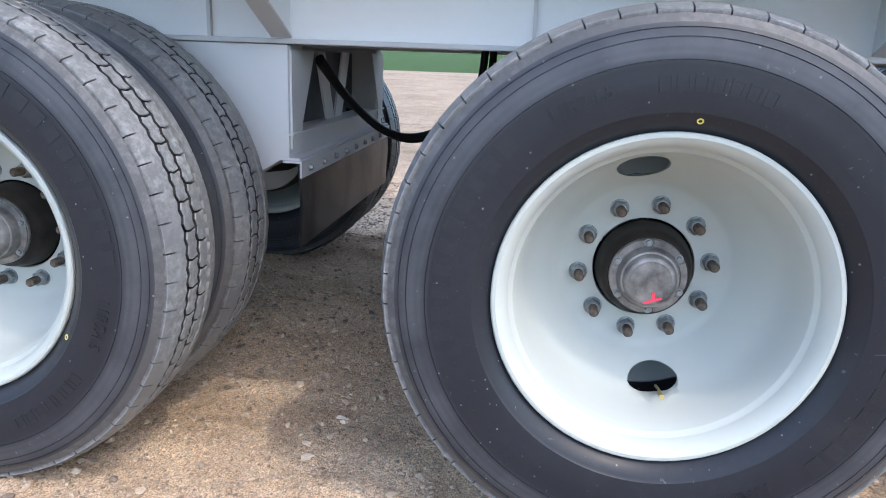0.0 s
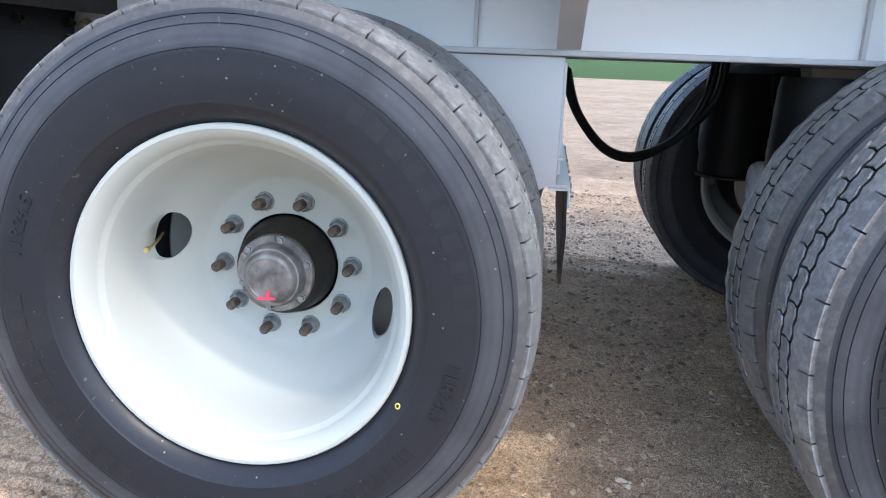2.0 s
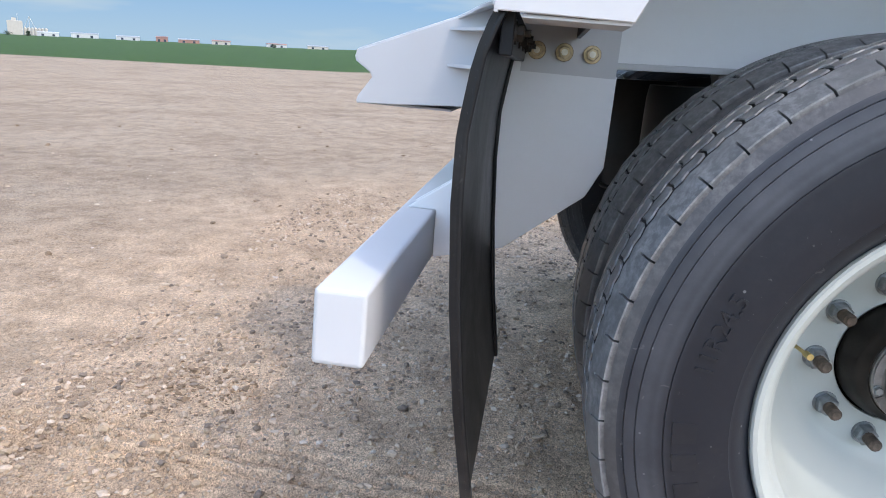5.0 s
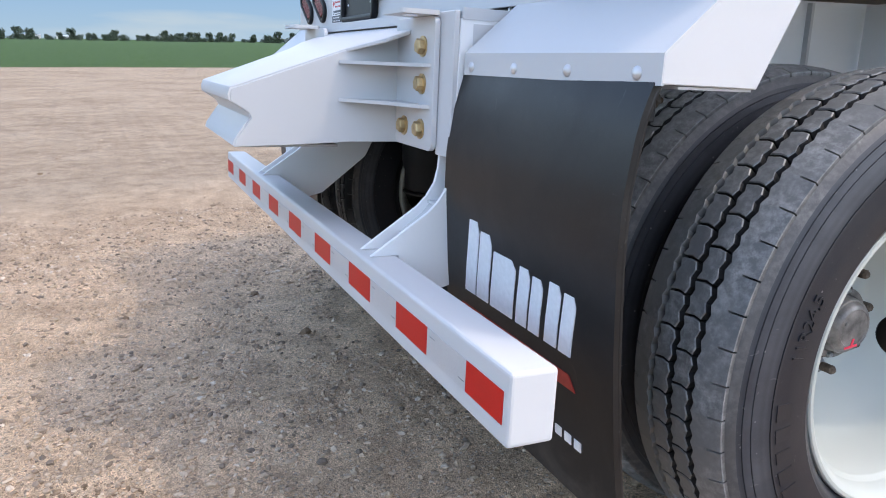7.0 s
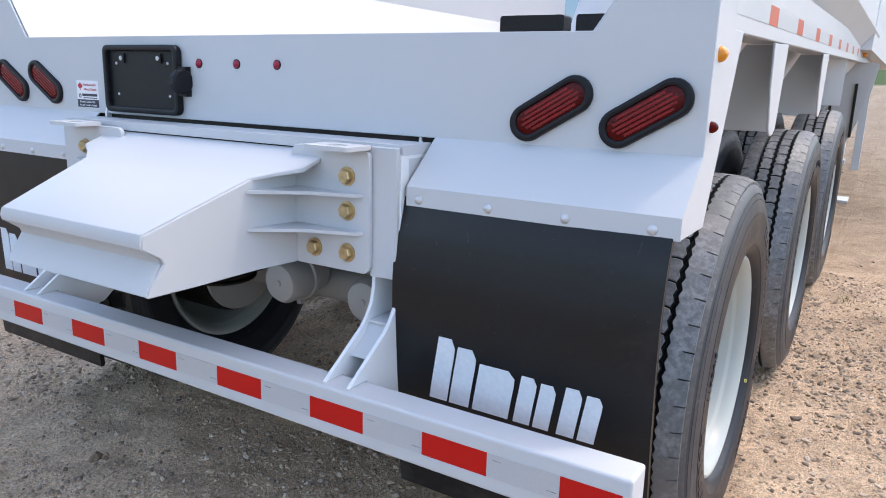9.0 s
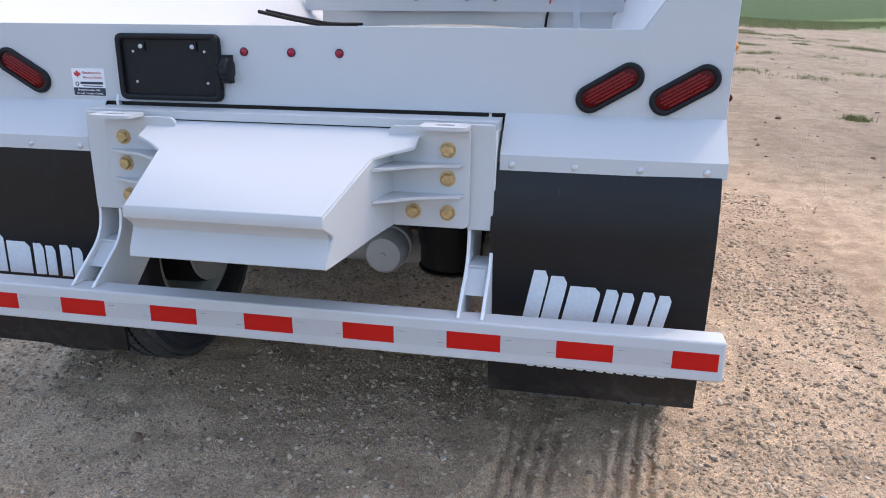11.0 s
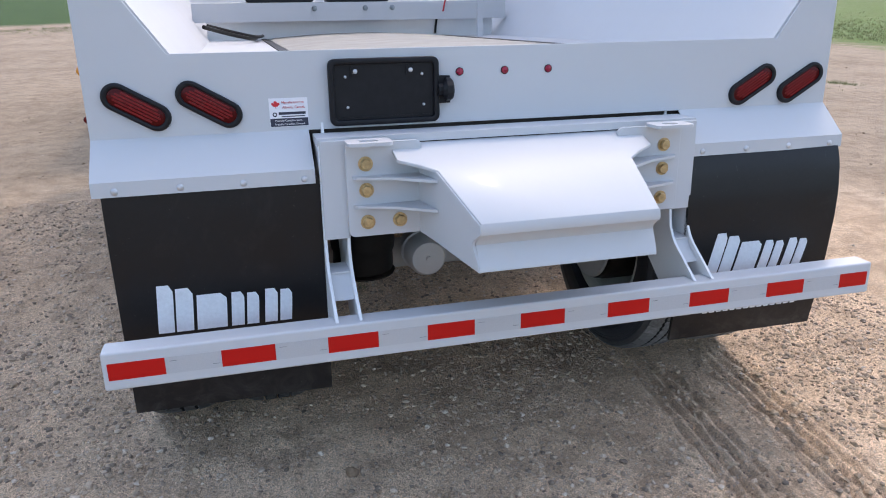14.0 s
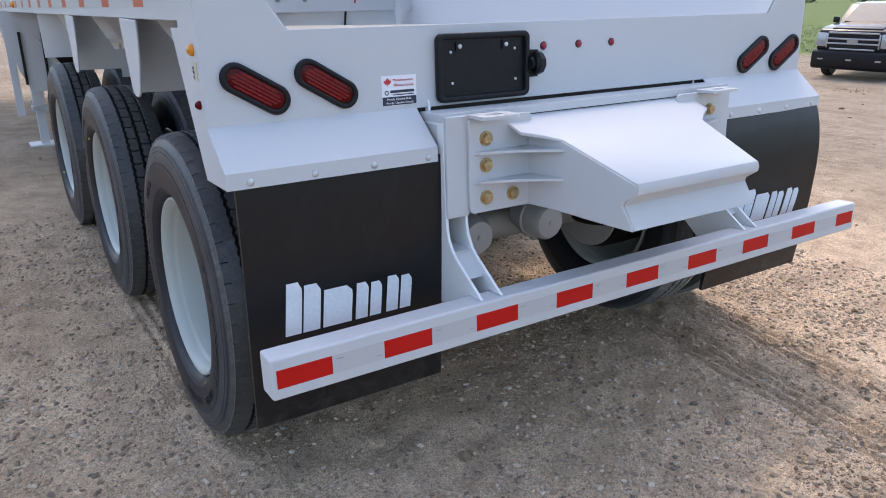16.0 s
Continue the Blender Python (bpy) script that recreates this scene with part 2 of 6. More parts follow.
BELT = plain("tan_belt", (0.29, 0.275, 0.245), 0.8, 0, 0.15, 8, 0.3)
SHEET_SHADE = plain("shaded_sheet", (0.085, 0.088, 0.094), 0.6, 0, 0.25, 12, 0.2)
AMBER = plain("amber_lens", (0.70, 0.25, 0.02), 0.25, 0, 0.1)
WIRER = plain("red_wire", (0.45, 0.02, 0.03), 0.5, 0, 0.1)


def lens_mat():
    m, nt, p = mat_base("red_lens")
    tc = nt.nodes.new("ShaderNodeTexCoord")
    v = nt.nodes.new("ShaderNodeTexVoronoi")
    v.inputs["Scale"].default_value = 130
    v.inputs["Randomness"].default_value = 0.0
    nt.links.new(tc.outputs["Object"], v.inputs["Vector"])
    r = nt.nodes.new("ShaderNodeValToRGB")
    r.color_ramp.elements[0].color, r.color_ramp.elements[1].color = (0.17, 0.003, 0.004, 1), (0.06, 0.001, 0.0016, 1)
    r.color_ramp.elements[1].position = 0.7
    nt.links.new(v.outputs["Distance"], r.inputs["Fac"])
    nt.links.new(r.outputs["Color"], p.inputs["Base Color"])
    p.inputs["Roughness"].default_value, p.inputs["Specular IOR Level"].default_value = 0.22, 0.16
    bump(nt, p, v.outputs["Distance"], 0.4, 0.002)
    return m


LENS = lens_mat()
LED = plain("red_lens_row", (0.21, 0.004, 0.006), 0.3, 0, 0.6, 320, 0.5, spec=0.3, bscale=260, bdist=0.002)
MARKL = plain("crimson_lens", (0.30, 0.006, 0.030), 0.25, 0, 0.15, 90, 0.1)
LABEL = plain("faded_label", (0.52, 0.48, 0.36), 0.6, 0, 0.15, 120, 0.1)
ZINCB = plain("dull_brass_nut", (0.46, 0.36, 0.23), 0.34, 0.85, 0.3, 90, 0.2)
WASHER = plain("brown_zinc_washer", (0.15, 0.095, 0.05), 0.5, 0.6, 0.35, 120, 0.3)
BOLTB = plain("bright_stud", (0.60, 0.56, 0.48), 0.35, 0.8, 0.2, 80, 0.2)

# ---- mesh helpers ----
TAIL = pose(-0.0017, 0.0001, -0.0133, -2.267, -0.349, -0.590) @ Matrix.Diagonal((1.0124, 1.0124, 1.0124, 1))   # the tail leans a little against the rails
on_tail = False


def part(name, bm, material, parent=None, label="", smooth=35, m=None):
    """One mesh under a thing or a part; while on_tail is set, what hangs on the trailer itself takes the lean of its tail."""
    me = bm if isinstance(bm, bpy.types.Mesh) else finish(bm, name, material, smooth)
    ob = new(name, me)
    if parent is not None:
        ob.parent = parent
    if m is not None:
        ob.matrix_basis = m
    if on_tail and parent is not None and parent.parent is None:
        ob.matrix_basis = TAIL @ ob.matrix_basis
    if label:
        ob["label"] = label
    return ob


def finish(bm, name, material, smooth=35):
    bmesh.ops.recalc_face_normals(bm, faces=bm.faces)
    me = bpy.data.meshes.new(name)
    bm.to_mesh(me)
    bm.free()
    for mt in (material if isinstance(material, (list, tuple)) else [material]):
        me.materials.append(mt)
    if smooth:
        me.shade_smooth()
        me.set_sharp_from_angle(angle=radians(smooth))
    return me


def raw(name, verts, faces, material, smooth=0):
    me = bpy.data.meshes.new(name)
    me.from_pydata(verts, [], faces)
    me.update()
    me.materials.append(material)
    if smooth:
        me.shade_smooth()
        me.set_sharp_from_angle(angle=radians(smooth))
    return me


def prism(bm, pts, axis, lo, hi, mi=0):
    """A flat outline, drawn out along an axis."""
    order = {"x": lambda u, v, w: (w, u, v), "y": lambda u, v, w: (u, w, v), "z": lambda u, v, w: (u, v, w)}[axis]
    a = [bm.verts.new(order(u, v, lo)) for u, v in pts]
    b = [bm.verts.new(order(u, v, hi)) for u, v in pts]
    n = len(pts)
    fs = [bm.faces.new(a), bm.faces.new(b[::-1])]
    fs += [bm.faces.new((a[i], b[i], b[(i + 1) % n], a[(i + 1) % n])) for i in range(n)]
    for f in fs:
        f.material_index = mi
    return bm


def box(bm, x0, x1, y0, y1, z0, z1, mi=0):
    return prism(bm, [(x0, y0), (x1, y0), (x1, y1), (x0, y1)], "z", z0, z1, mi)


def bev(bm, w=0.003, seg=2, angle=30):
    bmesh.ops.recalc_face_normals(bm, faces=bm.faces)
    es = [e for e in bm.edges if len(e.link_faces) == 2 and e.calc_face_angle(0) > radians(angle)]
    bmesh.ops.bevel(bm, geom=es, offset=w, segments=seg, affect="EDGES", profile=0.5, clamp_overlap=True)
    return bm


def tube(bm, path, r, n=10, caps=True):
    """A round bar along a line of points; r one radius or one for each point."""
    path = [Vector(p) for p in path]
    rs = r if isinstance(r, (list, tuple)) else [r] * len(path)
    rings, up = [], None
    for i, p in enumerate(path):
        d = (path[min(i + 1, len(path) - 1)] - path[max(i - 1, 0)]).normalized()
        if up is None:
            up = d.orthogonal().normalized()
        up = (up - d * up.dot(d)).normalized()
        side = d.cross(up)
        rings.append([bm.verts.new(p + (up * math.cos(a) + side * math.sin(a)) * rs[i]) for a in (2 * math.pi * k / n for k in range(n))])
    for a, b in zip(rings, rings[1:]):
        for k in range(n):
            bm.faces.new((a[k], a[(k + 1) % n], b[(k + 1) % n], b[k]))
    if caps:
        bm.faces.new(rings[0][::-1]), bm.faces.new(rings[-1])
    return bm


def cyl(bm, p0, p1, r0, r1=None, n=16):
    return tube(bm, [p0, p1], [r0, r0 if r1 is None else r1], n)


def revolve(bm, prof, n=72, closed=True, mi=0):
    """Profile of (radius, x) turned about the x axis."""
    rings = []
    for k in range(n):
        a = 2 * math.pi * k / n
        rings.append([bm.verts.new((x, r * math.sin(a), r * math.cos(a))) for r, x in prof])
    m = len(prof)
    for k in range(n):
        a, b = rings[k], rings[(k + 1) % n]
        for i in range(m if closed else m - 1):
            f = bm.faces.new((a[i], a[(i + 1) % m], b[(i + 1) % m], b[i]))
            f.material_index = mi
    return bm


def hexhead(bm, c, axis, r, h, washer=True):
    """Hex bolt head with a washer, standing out along axis from c."""
    c, d = Vector(c), Vector(axis).normalized()
    if washer:
        cyl(bm, c, c + d * 0.003, r * 1.32, n=20)
        c = c + d * 0.003
    tube(bm, [c, c + d * (h * 0.8), c + d * h], [r, r, r * 0.86], 6)
    return bm


def dome(bm, c, axis, r, h, n=14):
    c, d = Vector(c), Vector(axis).normalized()
    tube(bm, [c + d * (h * t) for t in (0, 0.35, 0.7, 0.92, 1.0)], [r, r * 0.95, r * 0.72, r * 0.38, r * 0.08], n)
    return bm


def pill(l, w, n=12):
    """Outline of a stadium of length l and width w, along u."""
    a = (l - w) / 2
    return [(a + w / 2 * math.cos(t), w / 2 * math.sin(t)) for t in (math.pi * (i / n - 0.5) for i in range(n + 1))] + \
           [(-a - w / 2 * math.cos(t), -w / 2 * math.sin(t)) for t in (math.pi * (i / n - 0.5) for i in range(n + 1))]


def turn2(pts, deg, c=(0, 0)):
    s, k = math.sin(radians(deg)), math.cos(radians(deg))
    return [(c[0] + u * k - v * s, c[1] + u * s + v * k) for u, v in pts]


def rrect(x0, x1, y0, y1, r, n=5):
    out = []
    for cx, cy, a0 in ((x1 - r, y1 - r, 0), (x0 + r, y1 - r, 90), (x0 + r, y0 + r, 180), (x1 - r, y0 + r, 270)):
        out += [(cx + r * math.cos(radians(a0 + 90 * i / n)), cy + r * math.sin(radians(a0 + 90 * i / n))) for i in range(n + 1)]
    return out


def frame_ring(bm, outer, inner, axis, lo, hi):
    """A ring between two outlines of as many points."""
    order = {"x": lambda u, v, w: (w, u, v), "y": lambda u, v, w: (u, w, v), "z": lambda u, v, w: (u, v, w)}[axis]
    L = [[bm.verts.new(order(u, v, w)) for u, v in pts] for pts, w in ((outer, lo), (outer, hi), (inner, hi), (inner, lo))]
    n = len(outer)
    for a, b in zip(L, L[1:] + L[:1]):
        for i in range(n):
            bm.faces.new((a[i], a[(i + 1) % n], b[(i + 1) % n], b[i]))
    return bm


def empty(name, label, category, loc=(0, 0, 0), group=""):
    ob = new(name)
    ob.location = loc
    ob.empty_display_size = 0.2
    return tagged(ob, label, category, group)


# ---- ground ----
def ground_height(x, y):
    """Level round the trailer; to the west (-x) the land climbs slowly."""
    d = -x - 9.5
    a = np.clip((np.arctan2(-y, np.maximum(-x, 1.0)) - 0.12) / 0.20, 0, 1)      # steeper to the south-west
    rise = (0.0115 - 0.0040 * a * a * (3 - 2 * a)) * (np.where(d > 60, d, 4.0 * np.log1p(np.exp(np.clip(d / 4.0, -40, 40)))))
    dip = np.clip((x - 3.5) / 14.0, 0, 1)
    return np.maximum(rise, 0) - 0.72 * dip * dip * (3 - 2 * dip)


def rut_mask(x, y):
    """Wheel tracks behind both sets of tyres."""
    out = 0
    for cx in (0.83, 1.19, -0.83, -1.19):
        lane = cx - 0.10 * np.clip(0.8 - y, 0, 3) * (1 if cx > 0 else -0.3)
        out = out + np.exp(-((x - lane) / 0.12) ** 4) * (1 / (1 + np.exp(np.clip((y - 5.0) * 3, -50, 50))))
    return np.clip(out, 0, 1)


def ground_lines(lo, hi, step, far):
    near = list(np.arange(lo, hi + step / 2, step))
    out, s, p = [], step, hi
    while p < far:
        s *= 1.16
        p += s
        out.append(p)
    inn, s, p = [], step, lo
    while p > -far:
        s *= 1.16
        p -= s
        inn.append(p)
    return np.array(inn[::-1] + near + out)


gx, gy = ground_lines(-3.2, 2.6, 0.03, 2600), ground_lines(-1.4, 4.4, 0.024, 2600)
gx = np.array(sorted(set(np.round(np.concatenate([gx[(gx < -1.42) | ((gx > -0.60) & (gx < 0.35)) | (gx > 1.40)], np.arange(-1.42, -0.60, 0.014), np.arange(0.35, 1.40, 0.012)]), 4))))
GX, GY = np.meshgrid(gx, gy)
rng = np.random.default_rng(7)


def fbm(x, y, seed, octaves):
    r = np.random.default_rng(seed)
    z = 0
    for wave, amp in octaves:
        for _ in range(3):
            a, p = r.uniform(0, 6.283), r.uniform(0, 6.283)
            k = 6.283 / (wave * r.uniform(0.7, 1.4))
            z = z + amp / 3 * np.sin((x * math.cos(a) + y * math.sin(a)) * k + p + 1.3 * np.sin((x * math.sin(a) - y * math.cos(a)) * k * 0.6 + p))
    return z


fade = 1 / (1 + ((GX ** 2 + GY ** 2) / 900.0))
GZ = ground_height(GX, GY) + fade * fbm(GX, GY, 3, [(3.1, 0.010), (0.9, 0.008), (0.33, 0.006), (0.13, 0.004)])
GZ = GZ + fade * rng.normal(0, 0.0022, GZ.shape)
rut = rut_mask(GX, GY)
lanex = GX + 0.10 * np.clip(0.8 - GY, 0, 3)
rear = 1 / (1 + np.exp(np.clip((GY - 0.55) * 9, -50, 50)))
rear = np.where(GX < 0, 0.25 * rear + 0.7 * np.exp(-((GY - 1.7) / 0.6) ** 4), rear)          # rolled tread prints between the left wheels
GZ = GZ - rut * (0.4 + 0.6 * rear) * 0.012 - rut * rear * ( 0.011 * np.tanh(2.2 * np.sin(lanex * 6.283 / 0.056)) + 0.004 * np.sin(GY * 6.283 / 0.075 + 9 * np.sin(lanex * 60)))
# flat and firm right under the tyres
for ty in (0.960, 2.471, 3.981):
    for tx in (0.833, 1.185, -0.833, -1.185):
        w = np.exp(-(((GX - tx) / 0.16) ** 4 + ((GY - ty) / 0.14) ** 4))
        GZ = GZ * (1 - w) + w * 0.004
nx, ny = len(gx), len(gy)
gverts = np.stack([GX.ravel(), GY.ravel(), GZ.ravel()], 1)
ii = (np.arange(ny - 1)[:, None] * nx + np.arange(nx - 1)[None, :]).ravel()
gfaces = np.stack([ii, ii + 1, ii + nx + 1, ii + nx], 1)


def ground_material():
    m, nt, p = mat_base("dirt_and_fields")
    L = nt.links
    tc = nt.nodes.new("ShaderNodeTexCoord")
    sep = nt.nodes.new("ShaderNodeSeparateXYZ")
    L.new(tc.outputs["Object"], sep.inputs[0])
    _, big = ramp_noise(nt, 0.55, [(0.30, (0.530, 0.378, 0.254)), (0.52, (0.705, 0.518, 0.357)), (0.75, (0.780, 0.596, 0.430))], 9, 0.68)
    _, mid = ramp_noise(nt, 5.0, [(0.30, (0.60, 0.58, 0.56)), (0.55, (0.95, 0.95, 0.95)), (0.8, (1.18, 1.17, 1.15))], 8, 0.7)
    _, fine = ramp_noise(nt, 70, [(0.30, (0.36, 0.34, 0.32)), (0.48, (0.95, 0.95, 0.95)), (0.70, (1.35, 1.34, 1.3))], 6, 0.75)
    c = mix_col(nt, 1.0, big.outputs["Color"], mid.outputs["Color"], "MULTIPLY")
    c = mix_col(nt, 0.85, c, fine.outputs["Color"], "MULTIPLY")
    _, grit = ramp_noise(nt, 240, [(0.38, (0.40, 0.38, 0.36)), (0.50, (1.04, 1.04, 1.04)), (0.64, (1.55, 1.52, 1.47))], 3, 0.7)
    c = mix_col(nt, 0.8, c, grit.outputs["Color"], "MULTIPLY")
    # long faint wheel streaks across the lot
    mp = nt.nodes.new("ShaderNodeMapping")
    mp.inputs["Scale"].default_value = (1.1, 0.16, 1.0)
    mp.inputs["Rotation"].default_value = (0, 0, 0.12)
    L.new(tc.outputs["Object"], mp.inputs["Vector"])
    stn = nt.nodes.new("ShaderNodeTexNoise")
    stn.inputs["Scale"].default_value, stn.inputs["Detail"].default_value, stn.inputs["Roughness"].default_value, stn.inputs["Distortion"].default_value = 1.0, 10, 0.68, 0.9
    L.new(mp.outputs[0], stn.inputs["Vector"])
    str_ = nt.nodes.new("ShaderNodeValToRGB")
    str_.color_ramp.elements[0].position, str_.color_ramp.elements[1].position = 0.34, 0.56
    str_.color_ramp.elements[0].color, str_.color_ramp.elements[1].color = (0.72, 0.70, 0.68, 1), (1.02, 1.02, 1.02, 1)
    L.new(stn.outputs["Fac"], str_.inputs["Fac"])
    _, patch = ramp_noise(nt, 0.35, [(0.40, (0.05, 0.05, 0.05)), (0.62, (0.85, 0.85, 0.85))], 6, 0.7)
    c = mix_col(nt, patch.outputs["Color"], c, str_.outputs["Color"], "MULTIPLY")
    # colour offsets sun and shade: paler near the trailer, darker out on the lot
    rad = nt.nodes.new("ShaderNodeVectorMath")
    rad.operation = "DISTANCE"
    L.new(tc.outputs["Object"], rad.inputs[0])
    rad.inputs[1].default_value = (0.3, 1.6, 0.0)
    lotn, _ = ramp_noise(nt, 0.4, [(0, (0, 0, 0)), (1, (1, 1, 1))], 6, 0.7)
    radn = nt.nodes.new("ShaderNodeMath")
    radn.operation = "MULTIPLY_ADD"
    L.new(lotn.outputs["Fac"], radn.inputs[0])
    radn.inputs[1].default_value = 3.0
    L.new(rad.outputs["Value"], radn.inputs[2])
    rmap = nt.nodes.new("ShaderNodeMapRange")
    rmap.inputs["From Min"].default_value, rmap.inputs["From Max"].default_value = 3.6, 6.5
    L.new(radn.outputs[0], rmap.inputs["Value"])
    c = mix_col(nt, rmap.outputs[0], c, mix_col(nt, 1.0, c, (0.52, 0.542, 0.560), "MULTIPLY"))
    # small pebbles pressed into the dirt
    vo = nt.nodes.new("ShaderNodeTexVoronoi")
    vo.inputs["Scale"].default_value = 85
    L.new(tc.outputs["Object"], vo.inputs["Vector"])
    peb = nt.nodes.new("ShaderNodeValToRGB")
    peb.color_ramp.elements[0].position, peb.color_ramp.elements[1].position = 0.28, 0.40
    peb.color_ramp.elements[0].color, peb.color_ramp.elements[1].color = (1, 1, 1, 1), (0, 0, 0, 1)
    L.new(vo.outputs["Distance"], peb.inputs["Fac"])
    sepc = nt.nodes.new("ShaderNodeSeparateColor")
    L.new(vo.outputs["Color"], sepc.inputs[0])
    pick = nt.nodes.new("ShaderNodeMath")
    pick.operation = "GREATER_THAN"
    L.new(sepc.outputs[0], pick.inputs[0])
    pick.inputs[1].default_value = 0.62
    pm = nt.nodes.new("ShaderNodeMath")
    pm.operation = "MULTIPLY"
    L.new(pick.outputs[0], pm.inputs[0])
    L.new(peb.outputs["Color"], pm.inputs[1])
    pr = nt.nodes.new("ShaderNodeValToRGB")
    pr.color_ramp.elements[0].color, pr.color_ramp.elements[1].color = (0.16, 0.13, 0.105, 1), (0.52, 0.46, 0.38, 1)
    L.new(sepc.outputs[1], pr.inputs["Fac"])
    pf = nt.nodes.new("ShaderNodeMath")
    pf.operation = "MULTIPLY"
    L.new(pm.outputs[0], pf.inputs[0])
    pf.inputs[1].default_value = 0.75
    c = mix_col(nt, pf.outputs[0], c, pr.outputs["Color"])

    def edge(value_socket, lo, hi):
        r = nt.nodes.new("ShaderNodeMapRange")
        r.inputs["From Min"].default_value, r.inputs["From Max"].default_value = lo, hi
        L.new(value_socket, r.inputs["Value"])
        return r.outputs[0]

    def combine(a, b, ka, kb):
        x = nt.nodes.new("ShaderNodeMath")
        x.operation = "MULTIPLY_ADD"
        L.new(a, x.inputs[0])
        x.inputs[1].default_value = ka
        y = nt.nodes.new("ShaderNodeMath")
        y.operation = "MULTIPLY"
        L.new(b, y.inputs[0])
        y.inputs[1].default_value = kb
        L.new(y.outputs[0], x.inputs[2])
        return x.outputs[0]
    wob, _ = ramp_noise(nt, 0.12, [(0, (0, 0, 0)), (1, (1, 1, 1))], 5, 0.7)
    # crop field to the west
    west = combine(sep.outputs[0], wob.outputs["Fac"], -1.0, 2.0)
    _, crop = ramp_noise(nt, 0.9, [(0.3, (0.027, 0.060, 0.009)), (0.7, (0.042, 0.082, 0.014))], 6, 0.7)
    c = mix_col(nt, edge(west, 35.2, 36.6), c, crop.outputs["Color"])
    # rough grass to the east and north
    _, grass = ramp_noise(nt, 0.5, [(0.28, (0.15, 0.155, 0.055)), (0.5, (0.10, 0.15, 0.035)), (0.75, (0.19, 0.18, 0.085))], 10, 0.75)
    east = combine(sep.outputs[0], wob.outputs["Fac"], 1.0, 9.0)
    east = combine(east, sep.outputs[1], 1.0, -0.07)
    tuft, _ = ramp_noise(nt, 0.9, [(0, (0, 0, 0)), (1, (1, 1, 1))], 8, 0.8)
    east = combine(east, tuft.outputs["Fac"], 1.0, 10.0)
    c = mix_col(nt, edge(east, 31.5, 34.5), c, grass.outputs["Color"])
    north = combine(sep.outputs[1], wob.outputs["Fac"], 1.0, 18.0)
    north = combine(north, tuft.outputs["Fac"], 1.0, 22.0)
    north = combine(north, sep.outputs[0], 1.0, 0.4)
    c = mix_col(nt, edge(north, 67, 81), c, grass.outputs["Color"])
    nw = combine(sep.outputs[1], sep.outputs[0], 1.0, -1.0)          # the crop also bounds the lot to the north-west
    nw = combine(nw, tuft.outputs["Fac"], 1.0, 6.0)
    c = mix_col(nt, edge(nw, 44.5, 47.0), c, crop.outputs["Color"])
    # stray weeds on the lot
    _, weed = ramp_noise(nt, 1.7, [(0.70, (0, 0, 0)), (0.76, (1, 1, 1))], 7, 0.75)
    wf = nt.nodes.new("ShaderNodeMath")
    wf.operation = "MULTIPLY"
    L.new(weed.outputs["Color"], wf.inputs[0])
    L.new(edge(sep.outputs[0], 3.0, 12.0), wf.inputs[1])
    c = mix_col(nt, wf.outputs[0], c, (0.13, 0.15, 0.045))
    L.new(c, p.inputs["Base Color"])
    p.inputs["Roughness"].default_value, p.inputs["Specular IOR Level"].default_value = 0.92, 0.2
    n1, _ = ramp_noise(nt, 45, [(0, (0, 0, 0)), (1, (1, 1, 1))], 8, 0.75)
    nn = bump(nt, p, n1.outputs["Fac"], 0.8, 0.018)
    n4, _ = ramp_noise(nt, 170, [(0, (0, 0, 0)), (1, (1, 1, 1))], 5, 0.7)
    nn = bump(nt, p, n4.outputs["Fac"], 0.6, 0.006, nn)
    inv = nt.nodes.new("ShaderNodeMath")
    inv.operation = "MULTIPLY"
    L.new(pm.outputs[0], inv.inputs[0])
    inv.inputs[1].default_value = 1.0
    bump(nt, p, inv.outputs[0], 0.5, 0.006, nn)
    return m


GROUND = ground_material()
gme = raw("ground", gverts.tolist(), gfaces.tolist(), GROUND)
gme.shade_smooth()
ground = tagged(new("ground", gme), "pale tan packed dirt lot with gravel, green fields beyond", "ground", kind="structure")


def stone_material():
    m, nt, p = mat_base("gravel_stone")
    g = nt.nodes.new("ShaderNodeNewGeometry")
    r = nt.nodes.new("ShaderNodeValToRGB")
    stops = [(0.0, (0.17, 0.13, 0.10)), (0.22, (0.28, 0.205, 0.145)), (0.6, (0.47, 0.350, 0.246)), (0.92, (0.55, 0.43, 0.32)), (1.0, (0.62, 0.52, 0.42))]
    while len(r.color_ramp.elements) < len(stops):
        r.color_ramp.elements.new(0.5)
    for e, (q, col) in zip(r.color_ramp.elements, stops):
        e.position, e.color = q, (*col, 1)
    nt.links.new(g.outputs["Random Per Island"], r.inputs["Fac"])
    _, n = ramp_noise(nt, 220, [(0.3, (0.75, 0.75, 0.75)), (0.7, (1.1, 1.1, 1.1))], 3)
    nt.links.new(mix_col(nt, 1.0, r.outputs["Color"], n.outputs["Color"], "MULTIPLY"), p.inputs["Base Color"])
    p.inputs["Roughness"].default_value = 0.85
    return m


STONE = stone_material()
ico = bmesh.new()
bmesh.ops.create_icosphere(ico, subdivisions=1, radius=1)
ico_v = np.array([v.co[:] for v in ico.verts])
ico_f = np.array([[v.index for v in f.verts] for f in ico.faces])
ico.free()


